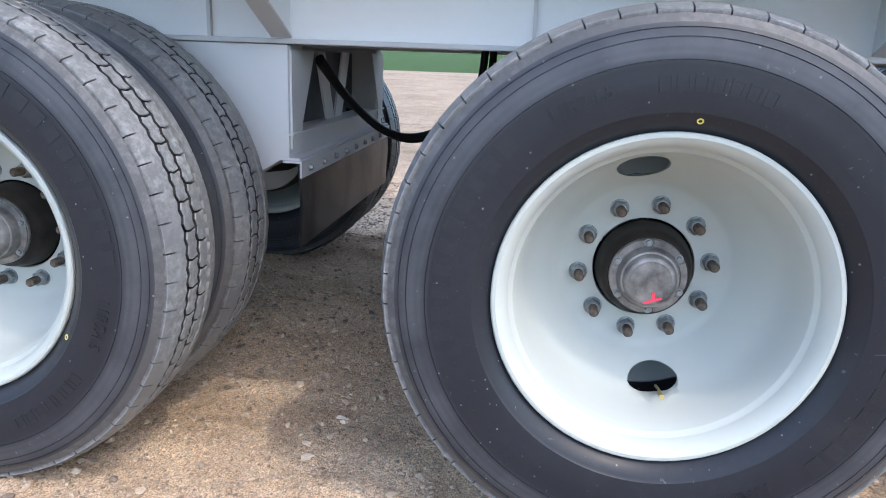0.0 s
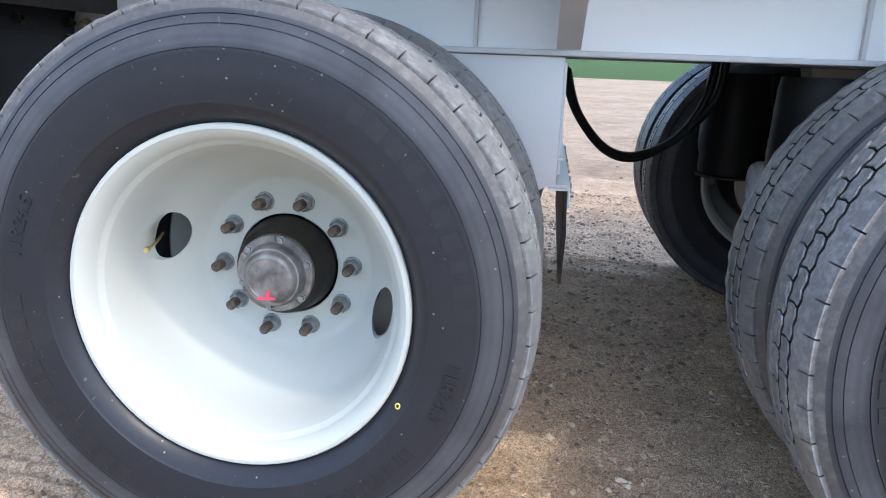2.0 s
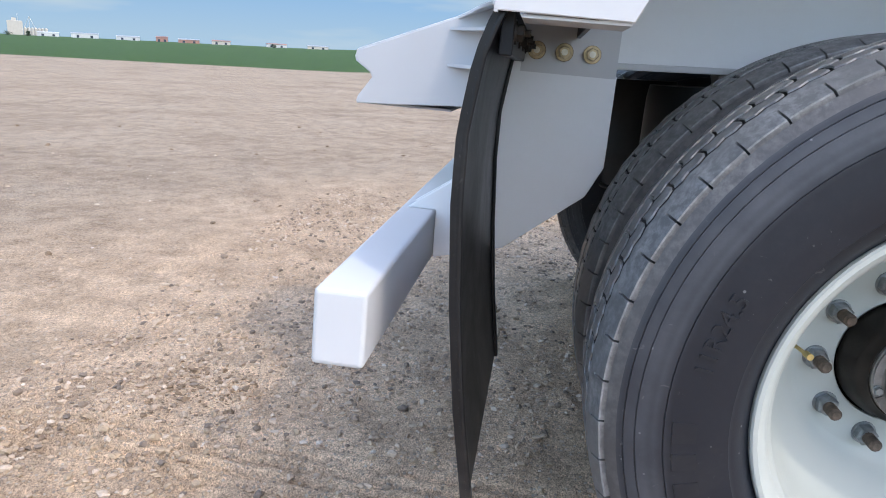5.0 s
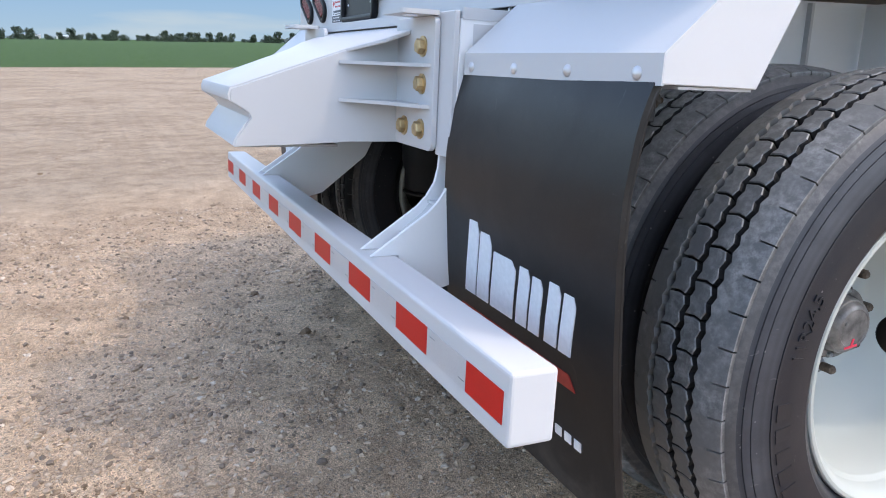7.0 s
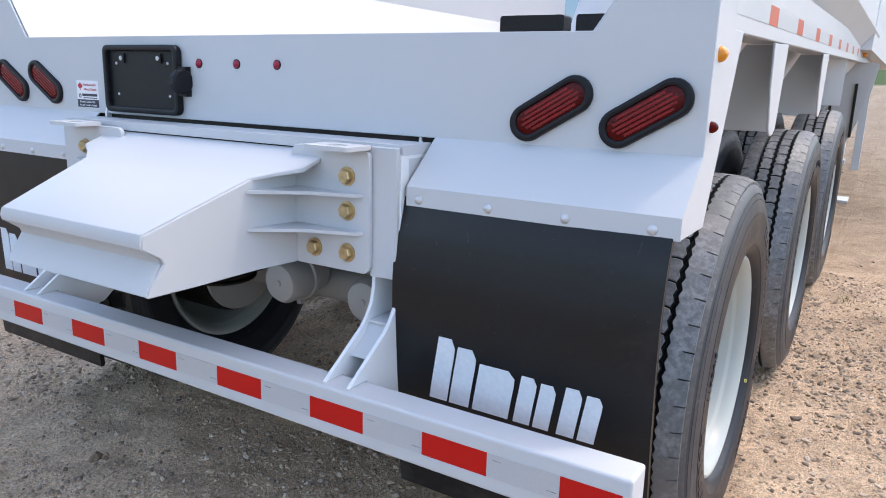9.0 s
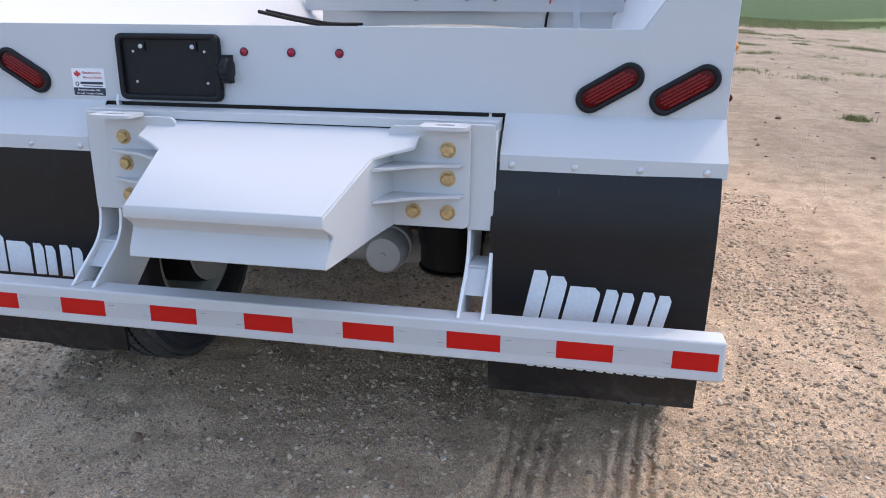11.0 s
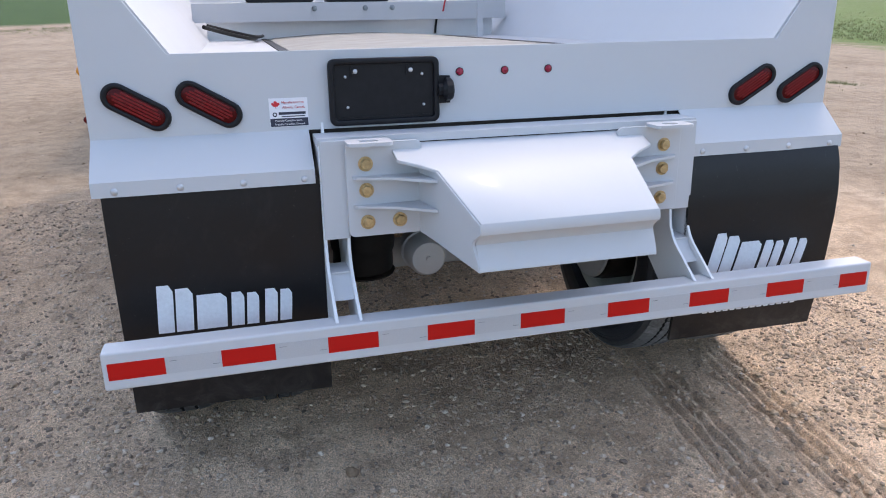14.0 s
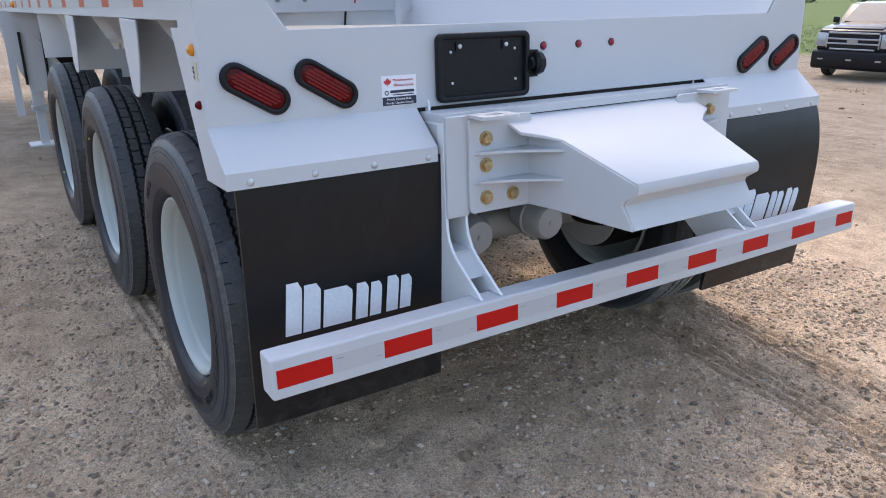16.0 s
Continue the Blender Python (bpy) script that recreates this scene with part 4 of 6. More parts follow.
# -- axles, brakes and springs --
def axle(i):
    y = AXLES[i]
    bm = bmesh.new()
    tube(bm, [(-0.80, y, HUB_Z), (0.80, y, HUB_Z)], 0.064, 24)
    ax = part("axle", bm, GREYP, trailer, "grey painted axle beam")
    for s in (-1, 1):
        bm = bmesh.new()
        revolve(bm, [(0.07, 0.66), (0.205, 0.665), (0.213, 0.70), (0.213, 0.86), (0.205, 1.0), (0.11, 1.005)], 40, False)
        part("brake_drum", bm, CASTDARK, ax, "dark iron brake drum", m=pose(0, y, HUB_Z, 0, 0, 0 if s > 0 else 180))
        bm = bmesh.new()
        revolve(bm, [(0.066, 0.64), (0.196, 0.645), (0.200, 0.655), (0.066, 0.66)], 40)
        part("dust_shield", bm, GREYP, ax, "grey pressed dust shield", m=pose(0, y, HUB_Z, 0, 0, 0 if s > 0 else 180))
        # brake chamber lying along the axle's rear side, its round end towards the back
        bm = bmesh.new()
        cx, cz = 0.188 * s, 0.590
        tube(bm, [(cx, y - 0.235, cz), (cx, y - 0.232, cz), (cx, y - 0.215, cz), (cx, y - 0.135, cz), (cx, y - 0.13, cz), (cx, y - 0.115, cz), (cx, y - 0.11, cz), (cx, y - 0.04, cz + 0.01), (cx, y - 0.02, cz + 0.01)],
             [0.03, 0.066, 0.078, 0.081, 0.088, 0.088, 0.081, 0.074, 0.05], 28)
        cyl(bm, (cx, y - 0.242, cz), (cx, y - 0.232, cz), 0.012, n=8)
        box(bm, cx - 0.010, cx + 0.010, y - 0.135, y - 0.108, cz - 0.105, cz - 0.082)
        part("brake_chamber", bm, CHAMBER, ax, "dusty light grey round brake chamber", m=pose(0, -0.03, 0))
        bm = bmesh.new()
        rs = [(0.100, 0.585), (0.112, 0.59), (0.116, 0.61), (0.114, 0.66), (0.120, 0.675), (0.124, 0.70), (0.122, 0.78), (0.119, 0.88), (0.117, 0.93), (0.112, 0.96)]
        tube(bm, [(0.455 * s, y - 0.278, z) for _, z in rs], [r for r, _ in rs], 28)
        spring = part("air_spring", bm, HOSE, ax, "black rubber air spring")
        bm = bmesh.new()
        tube(bm, [(0.455 * s, y - 0.278, z) for z in (0.572, 0.574, 0.581, 0.586)], [0.10, 0.120, 0.122, 0.110], 28)
        box(bm, 0.455 * s - 0.05, 0.455 * s + 0.05, y - 0.27, y - 0.05, 0.572, 0.584)
        part("rim_plate", bm, CASTDARK, spring, "dark steel seat under the spring")
        bm = bmesh.new()
        prism(bm, [(y + 0.52, 0.62), (y + 0.52, 0.74), (y + 0.42, 0.76), (y, 0.66), (y - 0.36, 0.66), (y - 0.38, 0.645), (y - 0.12, 0.60), (y, 0.59), (y + 0.38, 0.60)], "x", 0.45 * s - 0.05, 0.45 * s + 0.05)
        bev(bm, 0.006, 1)
        part("trailing_arm", bm, HOSE, ax, "black steel trailing arm")
        bm = bmesh.new()
        cyl(bm, (0.34 * s, y + 0.06, 0.62), (0.34 * s, y + 0.26, 0.95), 0.034, 0.034, 14)
        part("shock_absorber", bm, HOSE, ax, "black shock absorber")
    return ax


for i in range(3):
    axle(i)

# -- main frame --
RAIL_X = 0.63
for s in (-1, 1):
    x0 = RAIL_X * s
    bm = bmesh.new()
    prism(bm, [(0.38, 1.19), (0.38, 1.012), (0.46, 1.004), (8.3, 1.004), (8.3, 1.24), (0.40, 1.24)], "x", x0 - 0.006 * s, x0 - 0.014 * s)
    rail = part("frame_rail", bm, WHITE_LIFT, trailer, "white painted deep steel frame rail")
    bm = bmesh.new()
    box(bm, x0 - 0.14 * s, x0 + 0.012 * s, 0.44, 8.3, 0.990, 1.004)
    bev(bm, 0.002, 1)
    part("flange", bm, WHITE, rail)
    for yy in (1.30, 2.19, 3.70, 5.2):
        bm = bmesh.new()
        box(bm, x0 - 0.006 * s, x0 + 0.010 * s, yy, yy + 0.010, 1.005, 1.235)
        part("stiffener", bm, WHITE, rail)
    # hanger box below the rail, ahead of each axle's front
    for i in range(3):
        y = AXLES[i]
        bm = bmesh.new()
        prism(bm, [(y + 0.566, 0.989), (y + 0.566, 0.684), (y + 0.50, 0.645), (y + 0.36, 0.56), (y + 0.20, 0.56), (y + 0.05, 0.70), (y - 0.02, 0.989)], "x", x0 - 0.13 * s, x0 + 0.002 * s)
        bev(bm, 0.006, 2)
        part("hanger", bm, WHITE, rail, "white welded suspension hanger box")
    # side gussets from the rail out to the top rail
    for yy in (1.53, 3.04, 4.55):
        bm = bmesh.new()
        sag = 0.02 + 0.025 * yy
        top = 1.455 - 0.017 * yy
        low = 1.32 - 0.045 * yy
        outl = [(x0, 1.006), (x0 + 0.06 * s, 1.010), (x0 + 0.27 * s, 1.105), (x0 + 0.36 * s, 1.207 - sag), (x0 + 0.632 * s, 1.210 - sag), (x0 + 0.638 * s, top), (x0 + 0.52 * s, top), (x0 + 0.40 * s, low), (x0, min(low, 1.235))]
        prism(bm, outl, "y", yy - 0.004, yy + 0.004)
        gus = part("gusset", bm, WHITE_LIFT, trailer, "white tapered side gusset plate")
        bm = bmesh.new()
        ed = outl[1:4]
        for (xa, za), (xb, zb) in zip(ed, ed[1:]):
            d = Vector((xb - xa, 0, zb - za)).normalized()
            nrm = Vector((d.z, 0, -d.x)) * (1 if s > 0 else -1) * 0.006
            q = [Vector((xa, yy - 0.028, za)), Vector((xb, yy - 0.028, zb)), Vector((xb, yy + 0.028, zb)), Vector((xa, yy + 0.028, za))]
            vs = [bm.verts.new(p) for p in q] + [bm.verts.new(p + nrm) for p in q]
            for f in ((0, 1, 2, 3), (4, 7, 6, 5), (0, 4, 5, 1), (1, 5, 6, 2), (2, 6, 7, 3), (3, 7, 4, 0)):
                bm.faces.new([vs[j] for j in f])
        part("edge_flange", bm, WHITE, gus)
        bm = bmesh.new()
        box(bm, min(x0 + 0.16 * s, x0 + 0.40 * s), max(x0 + 0.16 * s, x0 + 0.40 * s), yy - 0.010, yy - 0.0045, low - 0.12, low - 0.02)
        part("cover_plate", bm, WHITE_LIFT, gus)
        if yy > 4:
            continue
        bm = bmesh.new()
        tip = [(yy - 0.245, 1.36 - sag)] + [(yy - 0.125 + 0.072 * math.cos(t), 1.250 - sag + 0.042 * math.sin(t)) for t in (math.pi + math.pi * k / 8 for k in range(9))]
        prism(bm, [(yy - 0.262, top + 0.002)] + tip + [(yy + 0.025, top + 0.002)], "x", min(x0 + 0.638 * s, x0 + 0.646 * s), max(x0 + 0.638 * s, x0 + 0.646 * s))
        bev(bm, 0.002, 1)
        part("outer_blade", bm, WHITE, gus)
    # top side rail with reflective pieces
    bm = bmesh.new()
    xa, xb = (1.262 * s, 1.275 * s)
    box(bm, min(xa, xb), max(xa, xb), 0.43, 8.4, 1.457, 1.630)
    bev(bm, 0.003, 1)
    sr = part("side_rail", bm, WHITE, trailer, "white side rail with orange reflective pieces", m=pose(0, 0, 0, -0.97, 0, 0))
    bm = bmesh.new()
    box(bm, 1.17 if s > 0 else -1.262, 1.262 if s > 0 else -1.17, 0.43, 8.4, 1.457, 1.463)
    part("bottom_flange", bm, WHITE, sr)
    bm = bmesh.new()
    box(bm, min(1.275 * s, 1.2763 * s), max(1.275 * s, 1.2763 * s), 0, 0.155, 1.496, 1.548)
    rt = finish(bm, "red_reflector", SIDETAPE, 0)
    bm = bmesh.new()
    box(bm, min(1.275 * s, 1.2762 * s), max(1.275 * s, 1.2762 * s), 0, 0.455, 1.496, 1.548)
    gt = finish(bm, "white_reflector", GREYTAPE, 0)
    for k in range(13):
        part("red_reflector", rt, None, sr, m=pose(0, 0.465 + 0.612 * k, 0))
        part("white_reflector", gt, None, sr, m=pose(0, 0.622 + 0.612 * k, 0))
    bm = bmesh.new()
    dome(bm, (1.2765 * s, 6.25, 1.522), (s, 0, 0), 0.03, 0.03)
    part("amber_lamp", bm, AMBER, sr, "small amber side lamp")
    # sloping trough sheet above the rail
    on_tail = True
    bm = bmesh.new()
    prism(bm, [(0.985 * s, 1.370), (0.995 * s, 1.366), (1.300 * s, 1.808), (1.292 * s, 1.814)], "y", 0.336, 6.4)
    part("trough_side", bm, WHITE, trailer, "white sloping trough sheet")
    # plate closing the corner behind the tail lamps
    bm = bmesh.new()
    prism(bm, [(0.212, 1.058), (0.212, 1.098), (0.330, 1.205), (0.330, 1.66), (0.40, 1.70), (0.50, 1.63), (0.50, 1.457), (0.585, 1.457), (0.387, 1.056)], "x", 1.279 * s, 1.285 * s)
    bev(bm, 0.0015, 1)
    sp = part("corner_plate", bm, WHITE, trailer, "white folded corner plate")
    bm = bmesh.new()
    dome(bm, (1.285 * s, 0.374, 1.402), (s, 0, 0), 0.016, 0.016)
    part("amber_lamp", bm, AMBER, sp, "small amber side lamp")
    bm = bmesh.new()
    dome(bm, (1.285 * s, 0.362, 1.262), (s, 0, 0), 0.012, 0.015)
    part("red_lamp", bm, LENS, sp, "small red side lamp")

    on_tail = False

# hose loom between hanger and next axle
def smooth_path(pts, n=40):
    pts = [Vector(p) for p in pts]
    out = []
    for i in range(len(pts) - 1):
        p0, p1, p2, p3 = pts[max(i - 1, 0)], pts[i], pts[i + 1], pts[min(i + 2, len(pts) - 1)]
        for k in range(n // (len(pts) - 1)):
            t = k / (n // (len(pts) - 1))
            out.append(0.5 * (2 * p1 + (p2 - p0) * t + (2 * p0 - 5 * p1 + 4 * p2 - p3) * t * t + (3 * p1 - p0 - 3 * p2 + p3) * t ** 3))
    return out + [pts[-1]]


for k, off in enumerate((0.0, 0.03)):
    bm = bmesh.new()
    tube(bm, smooth_path([(0.36, 1.535, 0.945 + off * 0.3), (0.20, 1.58, 0.83), (0.08 - off, 1.68, 0.715 - off * 0.2), (0.0 - off, 1.79, 0.688 - off * 0.4), (-0.05, 1.92, 0.745), (-0.07, 2.0 + off, 0.87), (-0.06, 2.02 + off, 1.0)]), 0.014, 10)
    part("air_hose", bm, HOSE, trailer, "black looped air hose")

# -- cross frame with stone guard between the axles --
def cross_frame(i):
    y = AXLES[i] + 0.566
    # back sheet coloured dark to carry the shade behind the braces
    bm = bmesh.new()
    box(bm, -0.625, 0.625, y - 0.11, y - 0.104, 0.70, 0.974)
    cf = part("cross_frame", bm, SHEET_SHADE, trailer, "sheet behind white cross braces, under-trailer shade in its dark grey")
    for s in (-1, 1):
        bm = bmesh.new()
        prism(bm, [(0.62 * s, 0.975), (0.62 * s, 0.70), (0.53 * s, 0.70), (0.53 * s, 0.76), (0.40 * s, 0.975)], "y", y - 0.006, y + 0.006)
        part("corner_web", bm, WHITE, cf)
        bm = bmesh.new()
        prism(bm, [(-0.22 * s, 0.975), (-0.10 * s, 0.745), (-0.004 * s, 0.745), (-0.12 * s, 0.975)], "y", y - 0.05, y - 0.042)
        part("brace", bm, WHITE_LIFT, cf)
    bm = bmesh.new()
    prism(bm, [(y - 0.075, 0.745), (y + 0.012, 0.745), (y + 0.012, 0.738), (y - 0.002, 0.738), (y - 0.002, 0.676), (y + 0.03, 0.676), (y + 0.03, 0.669), (y - 0.075, 0.669)], "x", -0.63, 0.63)
    part("channel", bm, WHITE, cf)
    bm = bmesh.new()
    prism(bm, [(y - 0.02, 0.668), (y + 0.036, 0.668), (y + 0.036, 0.620), (y + 0.030, 0.620), (y + 0.030, 0.662), (y - 0.02, 0.662)], "x", -0.635, 0.635)
    part("angle_bar", bm, WHITE, cf)
    for k in range(9):
        bm = bmesh.new()
        hexhead(bm, (-0.56 + 0.14 * k, y + 0.036, 0.642), (0, 1, 0), 0.008, 0.008)
        part("bolt", bm, NUT, cf)
    bm = bmesh.new()
    prism(bm, [(y + 0.020, 0.66), (y + 0.028, 0.66), (y + 0.034, 0.55), (y + 0.030, 0.415), (y + 0.022, 0.415), (y + 0.026, 0.55)], "x", -0.60, 0.625)
    part("stone_guard", bm, FLAP, cf, "black rubber stone guard sheet")


cross_frame(0)
cross_frame(1)

# -- rear end --
on_tail = True
PY = 0.328
TOPZ = 1.66
bm = bmesh.new()
prism(bm, [(-1.285, 1.203), (1.285, 1.203), (1.287, TOPZ), (1.045 + 0.682 * (TOPZ - 1.445), TOPZ), (1.045, 1.445), (-1.045, 1.445), (-1.045 - 0.682 * (TOPZ - 1.445), TOPZ), (-1.287, TOPZ)], "y", PY, PY + 0.006)
bev(bm, 0.0015, 1)
panel = part("rear_panel", bm, WHITE, trailer, "white flat rear light panel with notched corners")
bm = bmesh.new()
box(bm, -1.045, 1.045, PY + 0.006, PY + 0.05, 1.437, 1.443)
part("top_fold", bm, WHITE, panel)
for s in (-1, 1):
    bm = bmesh.new()
    xa, xb = (0.664, 1.2845) if s > 0 else (-1.2845, -0.650)
    prism(bm, [(PY, 1.205), (PY + 0.004, 1.203), (0.2165, 1.098), (0.2165, 1.056), (0.2115, 1.056), (0.2115, 1.100)], "x", xa, xb)
    sk = part("skirt", bm, WHITE, trailer, "white folded skirt above the mud flap")
    bm = bmesh.new()
    box(bm, *((1.16, 1.278) if s > 0 else (-1.278, -1.16)), 0.2475, 0.384, 1.052, 1.056)
    part("end_flange", bm, WHITE, sk)
    # mud flap, hanging with a slight lean
    bm = bmesh.new()
    fx0, fx1 = (0.645, 1.272) if s > 0 else (-1.262, -0.637)
    cols = 12
    if s > 0:
        rows_ = [(1.078, 0.2195, 0.219), (1.05, 0.2140, 0.2065), (1.0, 0.200, 0.190), (0.90, 0.187, 0.177), (0.80, 0.187, 0.178), (0.65, 0.198, 0.190), (0.50, 0.214, 0.209), (0.346, 0.2373, 0.2360)]
    else:
        rows_ = [(1.075, 0.219, 0.219), (1.0, 0.2185, 0.2185), (0.88, 0.221, 0.220), (0.67, 0.232, 0.234), (0.50, 0.242, 0.246), (0.335, 0.254, 0.258)]

    def flap_y(u, z):
        """Rear face of the hanging rubber: bowed backwards, more at the outer edge."""
        k = (u - fx0) / (fx1 - fx0)
        k = k if s > 0 else 1 - k
        zs = [q[0] for q in rows_][::-1]
        yi, yo = float(np.interp(z, zs, [q[1] for q in rows_][::-1])), float(np.interp(z, zs, [q[2] for q in rows_][::-1]))
        return yi + (yo - yi) * k
    front, back = [], []
    for z in np.linspace(1.075, 0.344 if s > 0 else 0.338, 25):
        front.append([bm.verts.new((fx0 + (fx1 - fx0) * c / cols, flap_y(fx0 + (fx1 - fx0) * c / cols, z), z)) for c in range(cols + 1)])
        back.append([bm.verts.new((v.co.x, v.co.y + 0.009, v.co.z)) for v in front[-1]])
    for grid in (front, back):
        for a, b in zip(grid, grid[1:]):
            for c in range(cols):
                bm.faces.new((a[c], a[c + 1], b[c + 1], b[c]))
    loop = lambda g: g[0][:] + [r[-1] for r in g[1:-1]] + g[-1][::-1] + [r[0] for r in g[-2:0:-1]]
    fl, bl = loop(front), loop(back)
    for k in range(len(fl)):
        bm.faces.new((fl[k], fl[(k + 1) % len(fl)], bl[(k + 1) % len(fl)], bl[k]))
    flap = part("mud_flap", bm, FLAP, trailer, "black rubber mud flap with white printed blocks")
    for u0, u1, z1 in ((fx0, fx0 + 0.022, 1.07), (fx1 - 0.022, fx1, 1.07)):
        bm = bmesh.new()
        sec = [(flap_y((u0 + u1) / 2, z), z) for z in np.linspace(z1, 0.345 if s > 0 else 0.339, 22)]
        prism(bm, [(y + 0.006, z) for y, z in sec] + [(y + 0.0165, z) for y, z in sec[::-1]], "x", u0, u1)
        bev(bm, 0.003, 2, 50)
        part("rim_bead", bm, FLAP, flap)
    bm = bmesh.new()
    box(bm, fx0 + 0.024, fx1 - 0.024, 0.2195 if s > 0 else 0.2265, 0.2385, 1.004, 1.068)
    bev(bm, 0.002, 1)
    strip = part("fixing_strip", bm, BLACK, flap, "black fixing strip with nuts")
    for k in range(4):
        bm = bmesh.new()
        xr = (0.698 + 0.1777 * k) if s > 0 else (-0.683 - 0.1795 * k)
        hexhead(bm, (xr, 0.2385, 1.035), (0, 1, 0), 0.012, 0.010)
        cyl(bm, (xr, 0.2385, 1.035), (xr, 0.260, 1.035), 0.005, n=8)
        part("nut", bm, CASTDARK, flap)
    for k in range(4):
        bm = bmesh.new()
        xr = (0.698 + 0.1777 * k) if s > 0 else (-0.683 - 0.1795 * k)
        dome(bm, (xr, 0.2115, 1.072), (0, -1, 0), 0.0105, 0.006)
        part("rivet", bm, STEEL, sk)
    # white print: slanted plain blocks, then a red wedge and a small bar line
    lx = 0.748 if s > 0 else -1.160
    lean = 0.030 if s > 0 else 0.012

    def decal(name, mt, u0, w, z0, h, slant, chamfer=0.0):
        """A slanted block of print that follows the bend of the rubber."""
        bm = bmesh.new()
        n = 7
        sheets = ([], [])
        for j in range(n + 1):
            k = j / n
            z, ua = z0 + h * k, u0 + slant * k
            ub = u0 + w + slant * k - chamfer * max(0.0, (k - 0.8) / 0.2) ** 2
            for sheet, d in zip(sheets, (-0.0018, 0.004)):
                sheet.append((bm.verts.new((ua, flap_y(ua, z) + d, z)), bm.verts.new((ub, flap_y(ub, z) + d, z))))
        f_, b_ = sheets
        for j in range(n):
            bm.faces.new((f_[j][0], f_[j][1], f_[j + 1][1], f_[j + 1][0]))
            bm.faces.new((b_[j][1], b_[j][0], b_[j + 1][0], b_[j + 1][1]))
            bm.faces.new((f_[j][1], b_[j][1], b_[j + 1][1], f_[j + 1][1]))
            bm.faces.new((b_[j][0], f_[j][0], f_[j + 1][0], b_[j + 1][0]))
        bm.faces.new((f_[0][0], b_[0][0], b_[0][1], f_[0][1]))
        bm.faces.new((f_[n][1], b_[n][1], b_[n][0], f_[n][0]))
        part(name, bm, mt, flap)
    for u0, w, h in ((0.0, 0.046, 0.150), (0.052, 0.050, 0.136), (0.112, 0.088, 0.110), (0.213, 0.038, 0.108), (0.259, 0.036, 0.102), (0.313, 0.038, 0.108), (0.359, 0.036, 0.102)):
        decal("printed_block", DECALW, lx + u0 * 1.03, w * 1.03, 0.611, h * 1.06, lean * h / 0.15, min(0.02, w * 0.3))
    decal("printed_wedge", DECALR, lx + 0.0, 0.42, 0.552, 0.026, -0.02)
    for k in range(14):
        decal("printed_bar", DECALW, lx + 0.02 + 0.030 * k, 0.020, 0.445, 0.019, 0.002)

# tail lamps
for cx, cz, ang in ((-1.145, 1.296, -31), (-0.940, 1.295, -31), (0.958, 1.284, 31), (1.164, 1.283, 31)):
    bm = bmesh.new()
    frame_ring(bm, turn2(pill(0.206, 0.081), ang, (cx, cz)), turn2(pill(0.170, 0.052), ang, (cx, cz)), "y", PY - 0.014, PY + 0.004)
    bev(bm, 0.006, 2, 40)
    lamp = part("tail_lamp", bm, BLACK, trailer, "oval red tail lamp in a black rubber grommet")
    bm = bmesh.new()
    prism(bm, turn2(pill(0.178, 0.056), ang, (cx, cz)), "y", PY - 0.009, PY + 0.003)
    bev(bm, 0.004, 2, 40)
    lens = part("lens", bm, LENS, lamp, "ribbed red plastic lens")
    for k in (-2, -1, 0, 1, 2):
        bm = bmesh.new()
        hl = 0.074 - 0.006 * abs(k) - (0.006 if abs(k) == 2 else 0)
        prism(bm, turn2([(-hl, 0.0094 * k - 0.0027), (hl, 0.0094 * k - 0.0027), (hl, 0.0094 * k + 0.0027), (-hl, 0.0094 * k + 0.0027)], ang, (cx, cz)), "y", PY - 0.0105, PY - 0.006)
        part("lens_rib", bm, LED, lens)
for x in (-0.154, 0.001, 0.155):
    bm = bmesh.new()
    revolve(bm, [(0.009, 0), (0.0135, 0), (0.0135, 0.003), (0.009, 0.005)], 20)
    mk = part("marker_lamp", bm, BLACK, trailer, "tiny round red marker lamp", m=pose(x, PY, 1.366, 0, 0, -90))
    bm = bmesh.new()
    dome(bm, (0, 0, 0), (1, 0, 0), 0.0125, 0.010)
    part("lens", bm, MARKL, mk)

# plate holder with its lamp, empty
bm = bmesh.new()
px0, px1, pz0, pz1 = -0.582, -0.228, 1.212, 1.418
frame_ring(bm, rrect(px0, px1, pz0, pz1, 0.022), rrect(px0 + 0.018, px1 - 0.018, pz0 + 0.018, pz1 - 0.018, 0.010), "y", PY - 0.024, PY - 0.001)
bev(bm, 0.005, 2, 40)
holder = part("plate_holder", bm, BLACK, trailer, "black plastic licence plate holder, empty")
bm = bmesh.new()
prism(bm, rrect(px0 + 0.015, px1 - 0.015, pz0 + 0.015, pz1 - 0.015, 0.010), "y", PY - 0.010, PY - 0.002)
part("back_plate", bm, BLACK, holder)
bm = bmesh.new()
box(bm, px0 + 0.03, px1 - 0.03, PY - 0.013, PY - 0.010, pz0 + 0.018, pz0 + 0.026)
part("ledge", bm, BLACK, holder)
for ux, uz, r in ((-0.528, 1.362, 0.005), (-0.497, 1.378, 0.0075), (-0.320, 1.378, 0.0075), (-0.282, 1.364, 0.005), (-0.524, 1.268, 0.005), (-0.278, 1.268, 0.005)):
    if r > 0.006:
        bm = bmesh.new()
        box(bm, ux - 0.014, ux + 0.014, PY - 0.016, PY - 0.010, uz - 0.014, uz + 0.014)
        part("lug", bm, BLACK, holder)
    bm = bmesh.new()
    dome(bm, (ux, PY - (0.016 if r > 0.006 else 0.010), uz), (0, -1, 0), r, 0.004, 10)
    part("screw", bm, STEEL, holder)
bm = bmesh.new()
